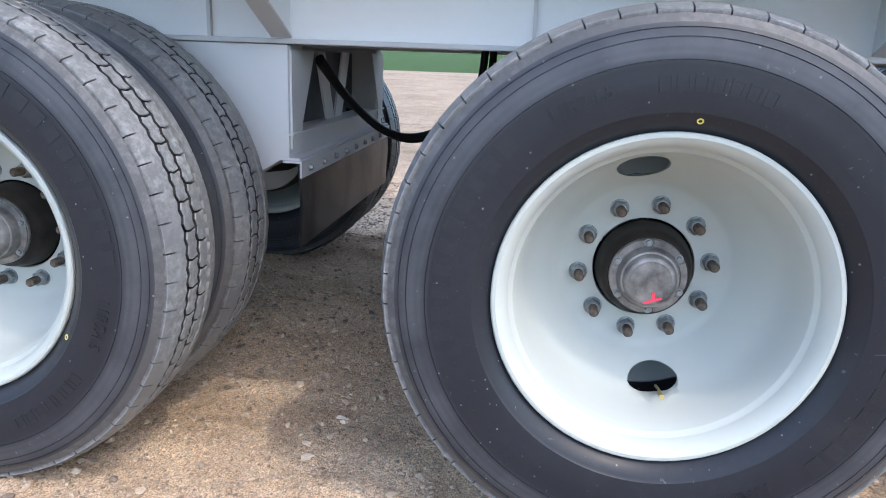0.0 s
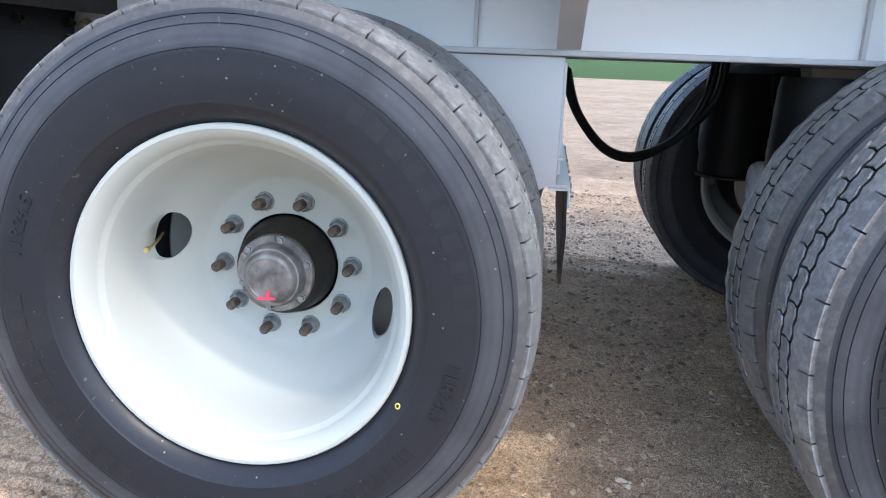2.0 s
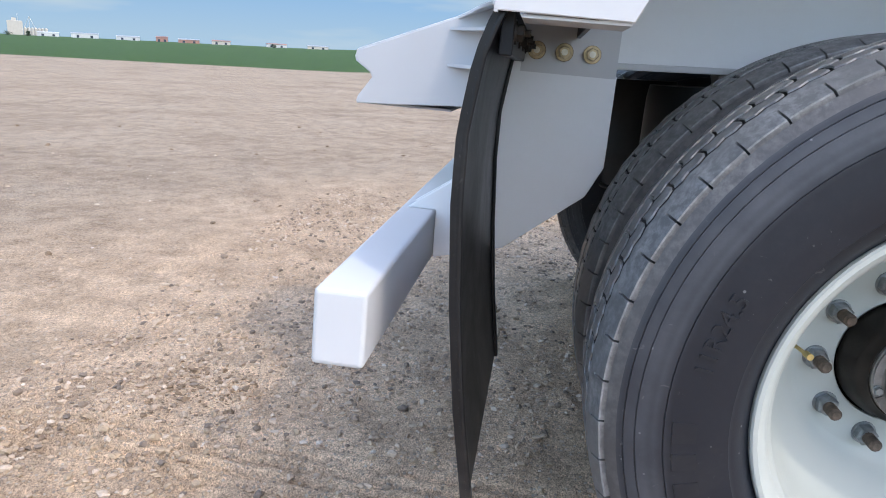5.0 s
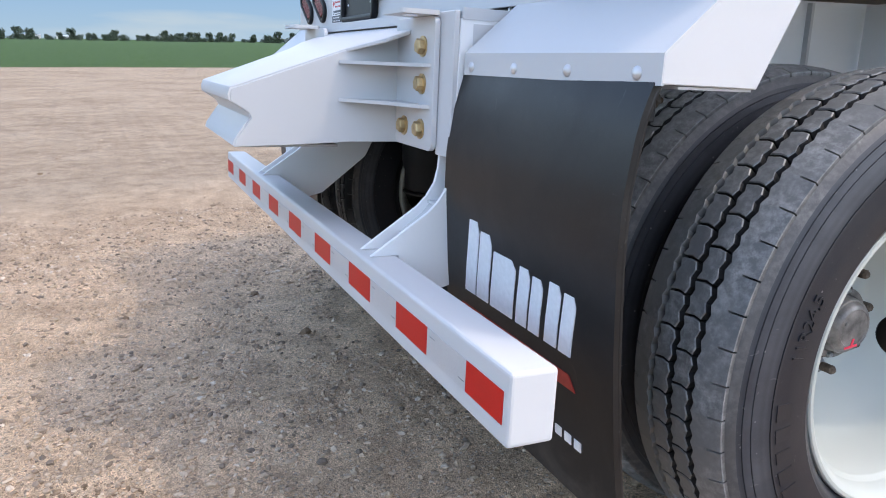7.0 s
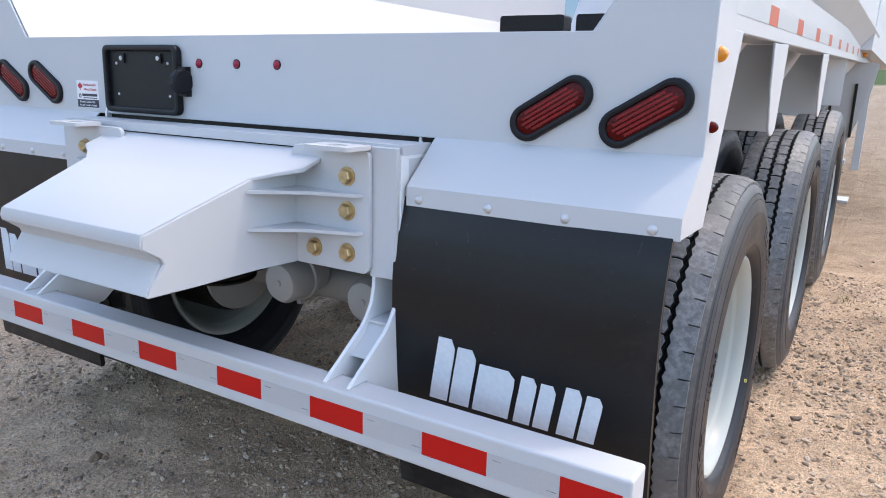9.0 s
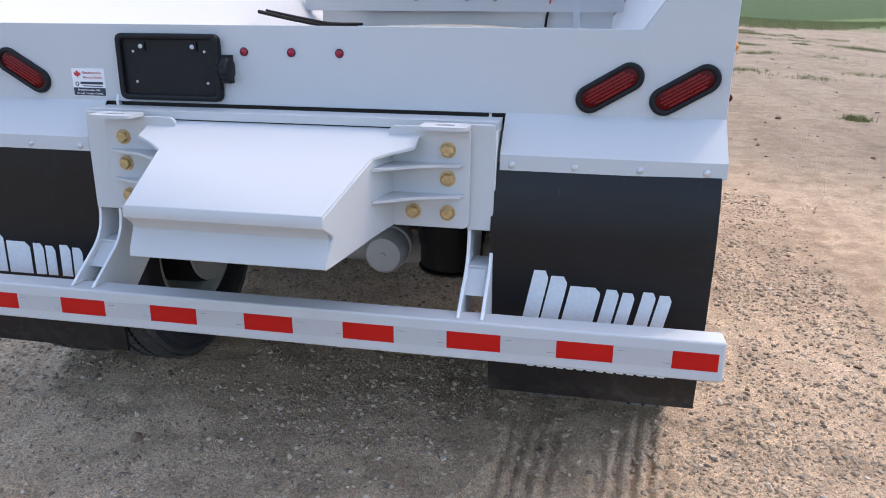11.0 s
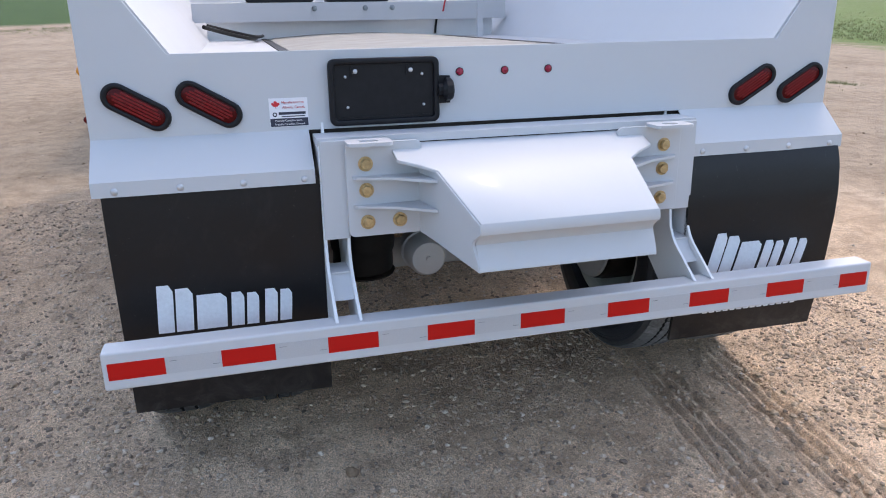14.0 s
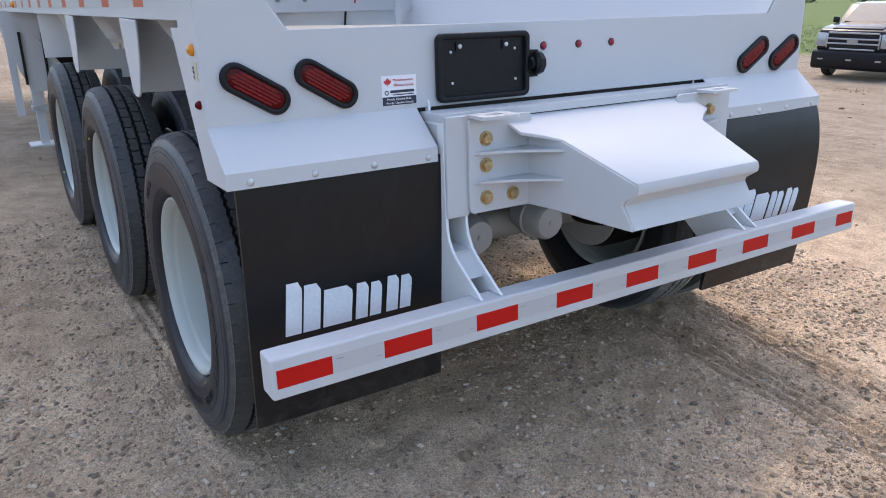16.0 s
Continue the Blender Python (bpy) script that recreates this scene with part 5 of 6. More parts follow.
tube(bm, [(-0.234, PY - 0.026, 1.314), (-0.212, PY - 0.026, 1.314), (-0.2105, PY - 0.027, 1.314), (-0.208, PY - 0.028, 1.314), (-0.194, PY - 0.028, 1.314), (-0.188, PY - 0.028, 1.314), (-0.186, PY - 0.028, 1.314)], [0.020, 0.020, 0.030, 0.037, 0.037, 0.032, 0.016], 10)
box(bm, -0.228, -0.192, PY - 0.020, PY - 0.001, 1.270, 1.356)
part("plate_lamp", bm, BLACK, holder, "black lamp housing")

# sticker
sx0, sx1, sz0, sz1 = -0.766, -0.648, 1.217, 1.305
bm = bmesh.new()
box(bm, sx0, sx1, PY - 0.0006, PY + 0.001, sz0, sz1)
sticker = part("sticker", bm, STICKW, trailer, "small white maker's sticker with a red leaf")
bm = bmesh.new()
box(bm, sx0 + 0.001, sx1 - 0.001, PY - 0.0010, PY, sz0 + 0.001, sz0 + 0.026)
part("dark_band", bm, STICKD, sticker)
bm = bmesh.new()
leaf = [(0, 1.0), (0.22, 0.62), (0.42, 0.72), (0.36, 0.25), (0.62, 0.50), (0.70, 0.36), (0.98, 0.40), (0.88, 0.12), (1.0, 0.02), (0.5, -0.42), (0.55, -0.55), (0.06, -0.48), (0.06, -0.95)]
leaf = leaf + [(-u, v) for u, v in leaf[::-1] if u]
prism(bm, [(sx0 + 0.020 + 0.013 * u, sz1 - 0.019 + 0.013 * v) for u, v in leaf], "y", PY - 0.0011, PY)
part("leaf", bm, STICKR, sticker)
bm = bmesh.new()
frame_ring(bm, [(sx0 + 0.016 + 0.007 * math.cos(t), sz0 + 0.038 + 0.007 * math.sin(t)) for t in (i * 0.3927 for i in range(16))],
           [(sx0 + 0.016 + 0.004 * math.cos(t), sz0 + 0.038 + 0.004 * math.sin(t)) for t in (i * 0.3927 for i in range(16))], "y", PY - 0.0011, PY)
part("badge", bm, STICKD, sticker)
bm = bmesh.new()
box(bm, sx0 + 0.028, sx1 - 0.008, PY - 0.0011, PY, sz0 + 0.037, sz0 + 0.045)
box(bm, sx0 + 0.036, sx1 - 0.010, PY - 0.0011, PY, sz0 + 0.030, sz0 + 0.033)
part("logo_bar", bm, STICKD, sticker)


def writing(name, text, size, x, z, material, parent, y=PY - 0.0016, m=None):
    cu = bpy.data.curves.new(name, "FONT")
    cu.body, cu.size, cu.extrude = text, size, 0.0003
    tmp = new(name, cu)
    bpy.context.view_layer.update()
    me = bpy.data.meshes.new_from_object(tmp.evaluated_get(bpy.context.evaluated_depsgraph_get()))
    bpy.data.objects.remove(tmp)
    me.materials.clear()
    me.materials.append(material)
    return part(name, me, None, parent, m=pose(x, y, z, 90, 0, 0) if m is None else m)


writing("printed_line", "Manufactured in", 0.0105, sx0 + 0.038, sz1 - 0.017, STICKR, sticker)
writing("printed_line", "Alberta, Canada", 0.0105, sx0 + 0.040, sz1 - 0.032, STICKR, sticker)
writing("printed_line", "Proudly Canadian Built.", 0.0088, sx0 + 0.016, sz0 + 0.016, STICKW, sticker)
writing("printed_line", "Proudly Canadian Owned.", 0.0088, sx0 + 0.013, sz0 + 0.005, STICKW, sticker)
bm = bmesh.new()
box(bm, -1.2862, -1.285, 0.352, 0.384, 1.322, 1.372)
absl = part("label_plate", bm, LABEL, trailer, "small faded label plate")
writing("printed_line", "ABS", 0.020, 0, 0, BLACK, absl, m=pose(-1.2867, 0.378, 1.327, 90, -90, -90))

# bumper bar with reflective pieces
bm = bmesh.new()
box(bm, -1.288, 1.298, 0.0, 0.078, 0.553, 0.668)
bev(bm, 0.007, 3)
bumper = part("bumper", bm, WHITE, trailer, "white square-tube underride bumper with red and silver tape", 12)
tz0, tz1 = 0.5845, 0.6355
for k in range(1, 10):
    xa = max(-0.055 + (k - 5) * 0.3048, -1.274)
    xb = min(-0.055 + (k - 5) * 0.3048 + 0.1515, 1.282)
    bm = bmesh.new()
    box(bm, xa, xb, -0.0011, 0.001, tz0, tz1)
    part("red_reflector", bm, REDTAPE, bumper)
    if k < 9:
        bm = bmesh.new()
        box(bm, xb + 0.0003, -0.055 + (k - 4) * 0.3048 - 0.0003, -0.0011, 0.001, tz0, tz1)
        part("silver_reflector", bm, GREYTAPE, bumper)
        for u, v in ((xb + 0.012, tz1 - 0.013), (xb + 0.128, tz0 + 0.013)):
            bm = bmesh.new()
            box(bm, u, u + 0.020, -0.0015, 0.0, v, v + 0.0016)
            part("printed_mark", bm, NUT, bumper)

# struts that carry the bumper
def arc_edge():
    return [(0.198, 0.885), (0.196, 0.85), (0.188, 0.815), (0.170, 0.785), (0.148, 0.762), (0.016, 0.669)]


for s, xo, xi in ((1, 0.650, 0.582), (-1, -0.632, -0.560)):
    for name, xx in (("outer_plate", xo), ("inner_plate", xi)):
        bm = bmesh.new()
        prism(bm, arc_edge() + [(0.080, 0.669), (0.082, 0.560), (0.235, 0.600), (0.400, 0.734), (0.432, 0.80), (0.432, 0.990), (0.345, 1.0), (0.345, 1.17), (0.204, 1.17)], "x", xx - 0.005, xx + 0.005)
        bev(bm, 0.001, 1)
        if name == "outer_plate":
            strut = part("strut", bm, WHITE_LIFT, trailer, "white curved bumper strut of two plates")
        else:
            part("inner_plate", bm, WHITE_LIFT, strut)
    bm = bmesh.new()
    e = [(0.178, 0.770), (0.160, 0.748), (0.105, 0.706)]
    prism(bm, e + [(y + 0.008, z) for y, z in e[::-1]], "x", min(xo, xi) + 0.005, max(xo, xi) - 0.005)
    part("web", bm, WHITE, strut)
    bm = bmesh.new()
    box(bm, min(xo, xi) + 0.005, max(xo, xi) - 0.005, 0.172, 0.268, 0.770, 0.776)
    part("web_plate", bm, WHITE, strut)
    bm = bmesh.new()
    lo, hi = sorted((xo + 0.002 * s, xi - 0.006 * s))
    box(bm, lo, hi, 0.190, 0.203, 0.878, 1.186)
    bev(bm, 0.002, 1)
    part("post_face", bm, WHITE, strut)
    # bolts through the side
    for k in range(3):
        bm = bmesh.new()
        by_ = 0.262 + 0.057 * k
        cyl(bm, (xo, by_, 1.030), (xo + 0.0085 * s, by_, 1.030), 0.0195, 0.0185, 24)
        bolt = part("washer", bm, WASHER, strut, "brown zinc washer")
        bm = bmesh.new()
        hexhead(bm, (xo + 0.0085 * s, by_, 1.030), (s, 0, 0), 0.0135, 0.013)
        part("nut", bm, ZINCB, strut, "yellow zinc nut")
        bm = bmesh.new()
        cyl(bm, (xo + 0.008 * s, by_, 1.030), (xo + 0.028 * s, by_, 1.030), 0.0075, 0.0065, 12)
        part("stud", bm, BOLTB, strut, "bright stud end")
    bm = bmesh.new()
    box(bm, min(xo + 0.0052 * s, xo - 0.004 * s), max(xo + 0.0052 * s, xo - 0.004 * s), 0.232, 0.430, 0.985, 1.160)
    part("side_doubler", bm, WHITE, strut)

# push hitch: sloped top plate, grooved nose, two webs with ribs
def top_z(y):
    return 1.104 + 0.377 * (y - 0.052)


def hx(v):
    return v + 0.012


bm = bmesh.new()
outl = [(-0.268, -0.213), (-0.318, 0.050), (-0.365, 0.085), (-0.425, 0.118), (-0.430, 0.214), (0.430, 0.214), (0.425, 0.118), (0.365, 0.085), (0.318, 0.050), (0.268, -0.213)]
a = [bm.verts.new((hx(u), v, top_z(v))) for u, v in outl]
b = [bm.verts.new((hx(u), v, top_z(v) - 0.010)) for u, v in outl]
bm.faces.new(a), bm.faces.new(b[::-1])
for k in range(len(a)):
    bm.faces.new((a[k], a[(k + 1) % len(a)], b[(k + 1) % len(a)], b[k]))
bev(bm, 0.002, 1)
hitch = part("push_block", bm, WHITE, trailer, "white welded push block with a sloped top and grooved nose")
bm = bmesh.new()
nose = [(-0.213, 1.003), (-0.219, 0.985), (-0.216, 0.972), (-0.176, 0.945), (-0.170, 0.932), (-0.206, 0.880), (-0.210, 0.866)]
prism(bm, nose + [(y + 0.010, z - 0.002) for y, z in nose[::-1]], "x", hx(-0.270), hx(0.270))
part("nose_plate", bm, WHITE, hitch)
bm = bmesh.new()
box(bm, hx(-0.268), hx(0.268), -0.203, 0.05, 0.862, 0.868)
part("bottom_plate", bm, WHITE, hitch)
for s in (-1, 1):
    bm = bmesh.new()
    side = [(0.190, 1.155), (0.190, 0.884), (0.06, 0.880), (-0.10, 0.868), (-0.207, 0.862), (-0.203, 0.880), (-0.166, 0.932), (-0.172, 0.945), (-0.214, 0.972), (-0.211, 0.999), (0.05, 1.099)]
    def wx(y):
        return hx(s * (0.268 + (y + 0.213) * (0.318 - 0.268) / 0.263))
    n_ = len(side)
    A = [bm.verts.new((wx(y) + 0.004 * s, y, z)) for y, z in side]
    B = [bm.verts.new((wx(y) - 0.006 * s, y, z)) for y, z in side]
    bm.faces.new(A), bm.faces.new(B[::-1])
    for k in range(n_):
        bm.faces.new((A[k], A[(k + 1) % n_], B[(k + 1) % n_], B[k]))
    bev(bm, 0.0015, 1)
    part("web", bm, WHITE, hitch)
    bm = bmesh.new()
    xa, xb = sorted((hx(0.335 * s), hx(0.572 * s)))
    prism(bm, rrect(xa, xb, 0.884, 1.178, 0.02), "y", 0.176, 0.189)
    bev(bm, 0.0015, 1)
    br = part("mounting_plate", bm, WHITE, hitch)
    for z in (1.072, 0.982):
        bm = bmesh.new()
        prism(bm, [(hx(0.555 * s), 0.176), (hx(0.545 * s), 0.158), (hx(0.43 * s), 0.118), (hx(0.322 * s), 0.035), (hx(0.345 * s), 0.176)], "z", z - 0.004, z + 0.004)
        part("rib", bm, WHITE, hitch)
    bm = bmesh.new()
    ring_o = rrect(hx(0.505 * s) - 0.068, hx(0.505 * s) + 0.068, 0.098, 0.190, 0.015, 4)
    m_ = len(ring_o)
    ring_i = [(hx(0.505 * s) + 0.030 * math.cos(radians(22.5) + 2 * math.pi * k / m_), 0.142 + 0.017 * math.sin(radians(22.5) + 2 * math.pi * k / m_)) for k in range(m_)]
    frame_ring(bm, ring_o, ring_i, "z", 1.178, 1.188)
    part("lift_lug", bm, WHITE, hitch, "white lug plate with a slot")
    for bx, bz in ((0.510, 1.113), (0.510, 1.031), (0.510, 0.930), (0.408, 0.930)):
        bm = bmesh.new()
        hexhead(bm, (s * bx + 0.010, 0.176, bz), (0, -1, 0), 0.0175, 0.014)
        part("bolt", bm, BRASS, hitch, "yellow zinc bolt")
bm = bmesh.new()
box(bm, -0.640, 0.657, 0.206, PY - 0.006, 1.168, 1.192)
part("shelf_plate", bm, WHITE, hitch)
# dark sheet added to stand for the shade inside the gap
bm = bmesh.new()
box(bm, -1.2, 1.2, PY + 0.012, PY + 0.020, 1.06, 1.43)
part("gap_shade_sheet", bm, CASTDARK, trailer, "dark sheet added as the shade in the push block gap")

# upper deck behind the panel: belt, bar, post, wires
bm = bmesh.new()
box(bm, -1.04, 1.04, 0.36, 6.4, 1.392, 1.400)
part("deck_sheet", bm, WHITE, trailer, "white trough floor sheet")
bm = bmesh.new()
prof = [(-0.62 + 1.24 * k / 16, 1.404 + 0.03 * (1 - ((k - 8) / 8) ** 2)) for k in range(17)]
prism(bm, prof + [(u, v - 0.012) for u, v in prof[::-1]], "y", 0.60, 6.2)
belt = part("belt", bm, BELT, trailer, "tan crowned conveyor belt")
# dark strips painted in for the shade of the slots along the belt
for s in (-1, 1):
    bm = bmesh.new()
    prism(bm, [(0.628 * s, 1.4005), (0.628 * s, 1.4055), (0.664 * s, 1.4065), (0.664 * s, 1.4005)], "y", 0.60, 6.2)
    part("slot_shade", bm, HOSE, belt, "dark strip standing for the shaded slot beside the belt")
bm = bmesh.new()
prism(bm, [(3.30, 1.518), (3.30, 1.640), (3.33, 1.645), (3.36, 1.640), (3.36, 1.518)], "x", -1.10, 1.08)
part("cross_bar", bm, WHITE, trailer, "white cross bar above the belt")
bm = bmesh.new()
box(bm, -1.02, 1.02, 3.42, 3.43, 1.40, 1.63)
part("back_sheet", bm, WHITE_LIFT, trailer, "white sheet closing the trough under the bar")
bm = bmesh.new()
box(bm, 0.77, 0.81, 3.0, 3.012, 1.40, 1.95)
part("upright", bm, WHITE, trailer, "thin white upright bar")
bm = bmesh.new()
tube(bm, smooth_path([(0.575, 3.40, 1.42), (0.585, 3.40, 1.50), (0.605, 3.42, 1.57)], 12), 0.008, 8)
wire = part("wire", bm, HOSE, trailer, "black and red wire")
bm = bmesh.new()
tube(bm, smooth_path([(0.605, 3.28, 1.57), (0.615, 3.28, 1.62), (0.64, 3.28, 1.72)], 12), 0.006, 8)
part("red_lead", bm, WIRER, wire)
bm = bmesh.new()
tube(bm, smooth_path([(-1.0, 2.3, 1.50), (-0.86, 2.5, 1.455), (-0.74, 2.7, 1.425), (-0.70, 3.2, 1.42)], 20), 0.011, 8)
tube(bm, smooth_path([(-0.98, 2.36, 1.505), (-0.84, 2.54, 1.465), (-0.72, 2.74, 1.435), (-0.66, 3.2, 1.43)], 20), 0.010, 8)
part("cable_loom", bm, HOSE, trailer, "black cable loom")
for u in (-0.30, 0.05, 0.24):
    bm = bmesh.new()
    hexhead(bm, (u, 3.298, 1.60), (0, -1, 0), 0.014, 0.02)
    part("bolt", bm, NUT, trailer)
for u0, u1 in ((-0.75, -0.30), (-0.22, 0.22)):
    bm = bmesh.new()
    prism(bm, rrect(u0, u1, 1.642, 1.76, 0.02), "y", 3.30, 3.42)
    part("lamp_box", bm, BLACK, trailer, "black box on the cross bar")
# load body further forward
bm = bmesh.new()
prism(bm, [(5.62, 1.66), (6.8, 3.4), (11.5, 3.4), (11.5, 1.66)], "x", -1.29, 1.29)
part("load_body", bm, WHITE, trailer, "white load body")
for s in (-1, 1):
    bm = bmesh.new()
    prism(bm, [(0.52, 1.803), (0.60, 1.95), (1.14, 2.41), (1.83, 2.62), (5.6, 3.2), (5.6, 1.803)], "x", 1.286 * s, 1.294 * s)
    part("hopper_side", bm, WHITE, trailer, "white upper hopper side sheet")
on_tail = False
# landing legs
for s in (-1, 1):
    bm = bmesh.new()
    box(bm, 1.02 * s - 0.055, 1.02 * s + 0.055, 9.12, 9.24, 0.42, 1.457)
    bev(bm, 0.008, 2)
    leg = part("landing_leg", bm, WHITE, trailer, "white landing leg with a flat foot", m=pose(0.13 * s, -2.06, 0) @ Matrix.Diagonal((1, 1, 0.92, 1)))
    bm = bmesh.new()
    box(bm, 1.02 * s - 0.04, 1.02 * s + 0.04, 9.14, 9.22, 0.03, 0.42)
    part("inner_leg", bm, WHITE, leg)
    bm = bmesh.new()
    prism(bm, [(1.02 * s - 0.15, 9.05), (1.02 * s + 0.15, 9.05), (1.02 * s + 0.15, 9.31), (1.02 * s - 0.15, 9.31)], "z", 0.005, 0.03)
    part("foot", bm, WHITE, leg)
    bm = bmesh.new()
    tube(bm, [(1.06 * s, 9.1, 1.35), (0.7 * s, 9.0, 0.75)], 0.02, 8)
    part("brace", bm, WHITE, leg)
    bm = bmesh.new()
    box(bm, 0.72 * s - 0.10, 0.72 * s + 0.10, 9.3, 9.9, 0.55, 1.0)
    part("black_box", bm, BLACK, leg)
    bm = bmesh.new()
    prism(bm, [(1.25 * s, 1.455), (0.74 * s, 1.455), (0.82 * s, 0.84), (0.94 * s, 0.62), (1.07 * s, 0.62), (1.15 * s, 0.86)], "y", 9.06, 9.075)
    part("leg_housing", bm, WHITE, leg)
    for u in (0.90, 1.10):
        bm = bmesh.new()
        box(bm, u * s - 0.012, u * s + 0.012, 9.035, 9.06, 0.70, 1.25)
        part("housing_rib", bm, CASTDARK, leg)
    bm = bmesh.new()
    box(bm, 1.17 * s - 0.035, 1.17 * s + 0.035, 9.5, 9.58, 0.30, 1.457)
    part("guard_post", bm, WHITE, leg)
    bm = bmesh.new()
    prism(bm, [(0.98 * s, 1.455), (1.26 * s, 1.455), (1.20 * s, 1.0), (1.06 * s, 0.95)], "y", 9.26, 9.275)
    part("bracket", bm, WHITE, leg)
    bm = bmesh.new()
    box(bm, 1.02 * s - 0.07, 1.02 * s + 0.07, 9.10, 9.26, 0.40, 0.45)
    part("collar", bm, GREYP, leg)

bm = bmesh.new()
prism(bm, rrect(-1.25, -0.98, 1.03, 1.27, 0.03), "y", 7.75, 8.3)
bev(bm, 0.01, 2)
part("tool_box", bm, BLACK, trailer, "black box under the side rail")

# ---- pickup parked on the lot ----
def pickup():
    pk = empty("pickup_truck", "dark pickup truck with a chrome barred grille, parked on dirt", "truck")
    DK = plain("dark_blue_car_paint", (0.008, 0.009, 0.014), 0.22, 0.0, 0.1, 20, 0.0, spec=0.25)
    CHROME = plain("chrome_trim", (0.38, 0.39, 0.41), 0.32, 0.95, 0.06, 30, 0.0)
    GLASSD = plain("windscreen_glass", (0.05, 0.065, 0.08), 0.04, 0.0, 0.05, 5, 0.0, spec=0.9)
    LAMP = plain("headlamp_plastic", (0.36, 0.38, 0.40), 0.1, 0.4, 0.1, 50, 0.0)
    # x across, -y towards the nose
    bm = bmesh.new()
    prism(bm, [(-0.05, 0.72), (-0.06, 1.16), (0.02, 1.27), (0.30, 1.34), (1.30, 1.42), (1.34, 0.60), (1.0, 0.50), (0.08, 0.50)], "x", -0.98, 0.98)
    for v in bm.verts:
        v.co.x *= 0.93 if v.co.y < 0.4 else 1.0
    bev(bm, 0.05, 3)
    part("front_body", bm, DK, pk)
    bm = bmesh.new()
    prism(bm, [(0.10, 1.32), (0.35, 1.385), (1.30, 1.46), (1.30, 1.38), (0.10, 1.26)], "x", -0.62, 0.62)
    bev(bm, 0.03, 3)
    part("hood", bm, DK, pk)
    bm = bmesh.new()
    prism(bm, [(1.24, 0.55), (1.24, 1.38), (1.46, 1.44), (2.10, 1.92), (3.6, 1.97), (3.95, 1.42), (5.80, 1.40), (5.80, 0.55)], "x", -0.97, 0.97)
    bev(bm, 0.06, 3)
    part("cab", bm, DK, pk)
    bm = bmesh.new()
    vs = [bm.verts.new(p) for p in ((-0.83, 1.42, 1.455), (0.83, 1.42, 1.455), (0.70, 2.02, 1.895), (-0.70, 2.02, 1.895), (-0.83, 1.48, 1.445), (0.83, 1.48, 1.445), (0.70, 2.08, 1.885), (-0.70, 2.08, 1.885))]
    for f in ((0, 1, 2, 3), (7, 6, 5, 4), (0, 4, 5, 1), (1, 5, 6, 2), (2, 6, 7, 3), (3, 7, 4, 0)):
        bm.faces.new([vs[j] for j in f])
    part("windscreen", bm, GLASSD, pk)
    bm = bmesh.new()
    prism(bm, [(-0.55, 0.78), (0.55, 0.78), (0.66, 0.95), (0.64, 1.22), (-0.64, 1.22), (-0.66, 0.95)], "y", -0.085, -0.05)
    gr = part("grille", bm, BLACK, pk, "black grille with chrome bars")
    for z, hw in ((0.79, 0.56), (0.93, 0.66), (1.05, 0.66), (1.20, 0.62)):
        bm = bmesh.new()
        box(bm, -hw, hw, -0.11, -0.08, z - 0.022, z + 0.022)
        bev(bm, 0.008, 2)
        part("bar", bm, CHROME, gr)
    for u in (-0.645, 0.645):
        bm = bmesh.new()
        box(bm, u - 0.02, u + 0.02, -0.105, -0.075, 0.82, 1.19)
        bev(bm, 0.008, 2)
        part("upright", bm, CHROME, gr)
    bm = bmesh.new()
    prism(bm, [(0.14 * math.cos(t), 0.99 + 0.06 * math.sin(t)) for t in (i * 0.3927 for i in range(16))], "y", -0.125, -0.105)
    part("badge", bm, CHROME, gr)
    for s in (-1, 1):
        bm = bmesh.new()
        xs = sorted((0.67 * s, 0.92 * s))
        prism(bm, rrect(xs[0], xs[1], 0.84, 1.19, 0.03), "y", -0.075, 0.05)
        bev(bm, 0.012, 2)
        part("headlamp", bm, LAMP, pk, "clear headlamp")
        bm = bmesh.new()
        xs = sorted((0.98 * s, 1.14 * s))
        prism(bm, rrect(xs[0], xs[1], 1.40, 1.56, 0.04), "y", 1.45, 1.55)
        bev(bm, 0.02, 2)
        part("mirror", bm, DK, pk)
        for yy in (0.95, 4.55):
            bm = bmesh.new()
            revolve(bm, [(0.20, -0.11), (0.36, -0.12), (0.395, -0.09), (0.40, 0.0), (0.395, 0.09), (0.36, 0.12), (0.20, 0.11)], 32)
            wh = part("wheel", bm, SIDEWALL, pk, "black tyre", m=pose(0.86 * s, yy, 0.40))
            bm = bmesh.new()
            revolve(bm, [(0.0, -0.05), (0.21, -0.09), (0.23, 0.0), (0.21, 0.09), (0.0, 0.05)], 24, False)
            part("rim", bm, CHROME, wh)
    bm = bmesh.new()
    prism(bm, [(-0.17, 0.32), (-0.19, 0.48), (-0.18, 0.70), (-0.10, 0.76), (0.1, 0.76), (0.1, 0.28), (-0.10, 0.26)], "x", -0.96, 0.96)
    bev(bm, 0.03, 3)
    bp = part("bumper", bm, BLACK, pk)
    for u in (-0.72, 0.0, 0.72):
        bm = bmesh.new()
        box(bm, u - 0.07, u + 0.07, -0.19, -0.17, 0.50, 0.54)
        part("reflector", bm, CHROME, bp)
    return pk


truck = pickup()
truck.matrix_basis = pose(18.2, 9.35, -0.715, 0, 0, -80)

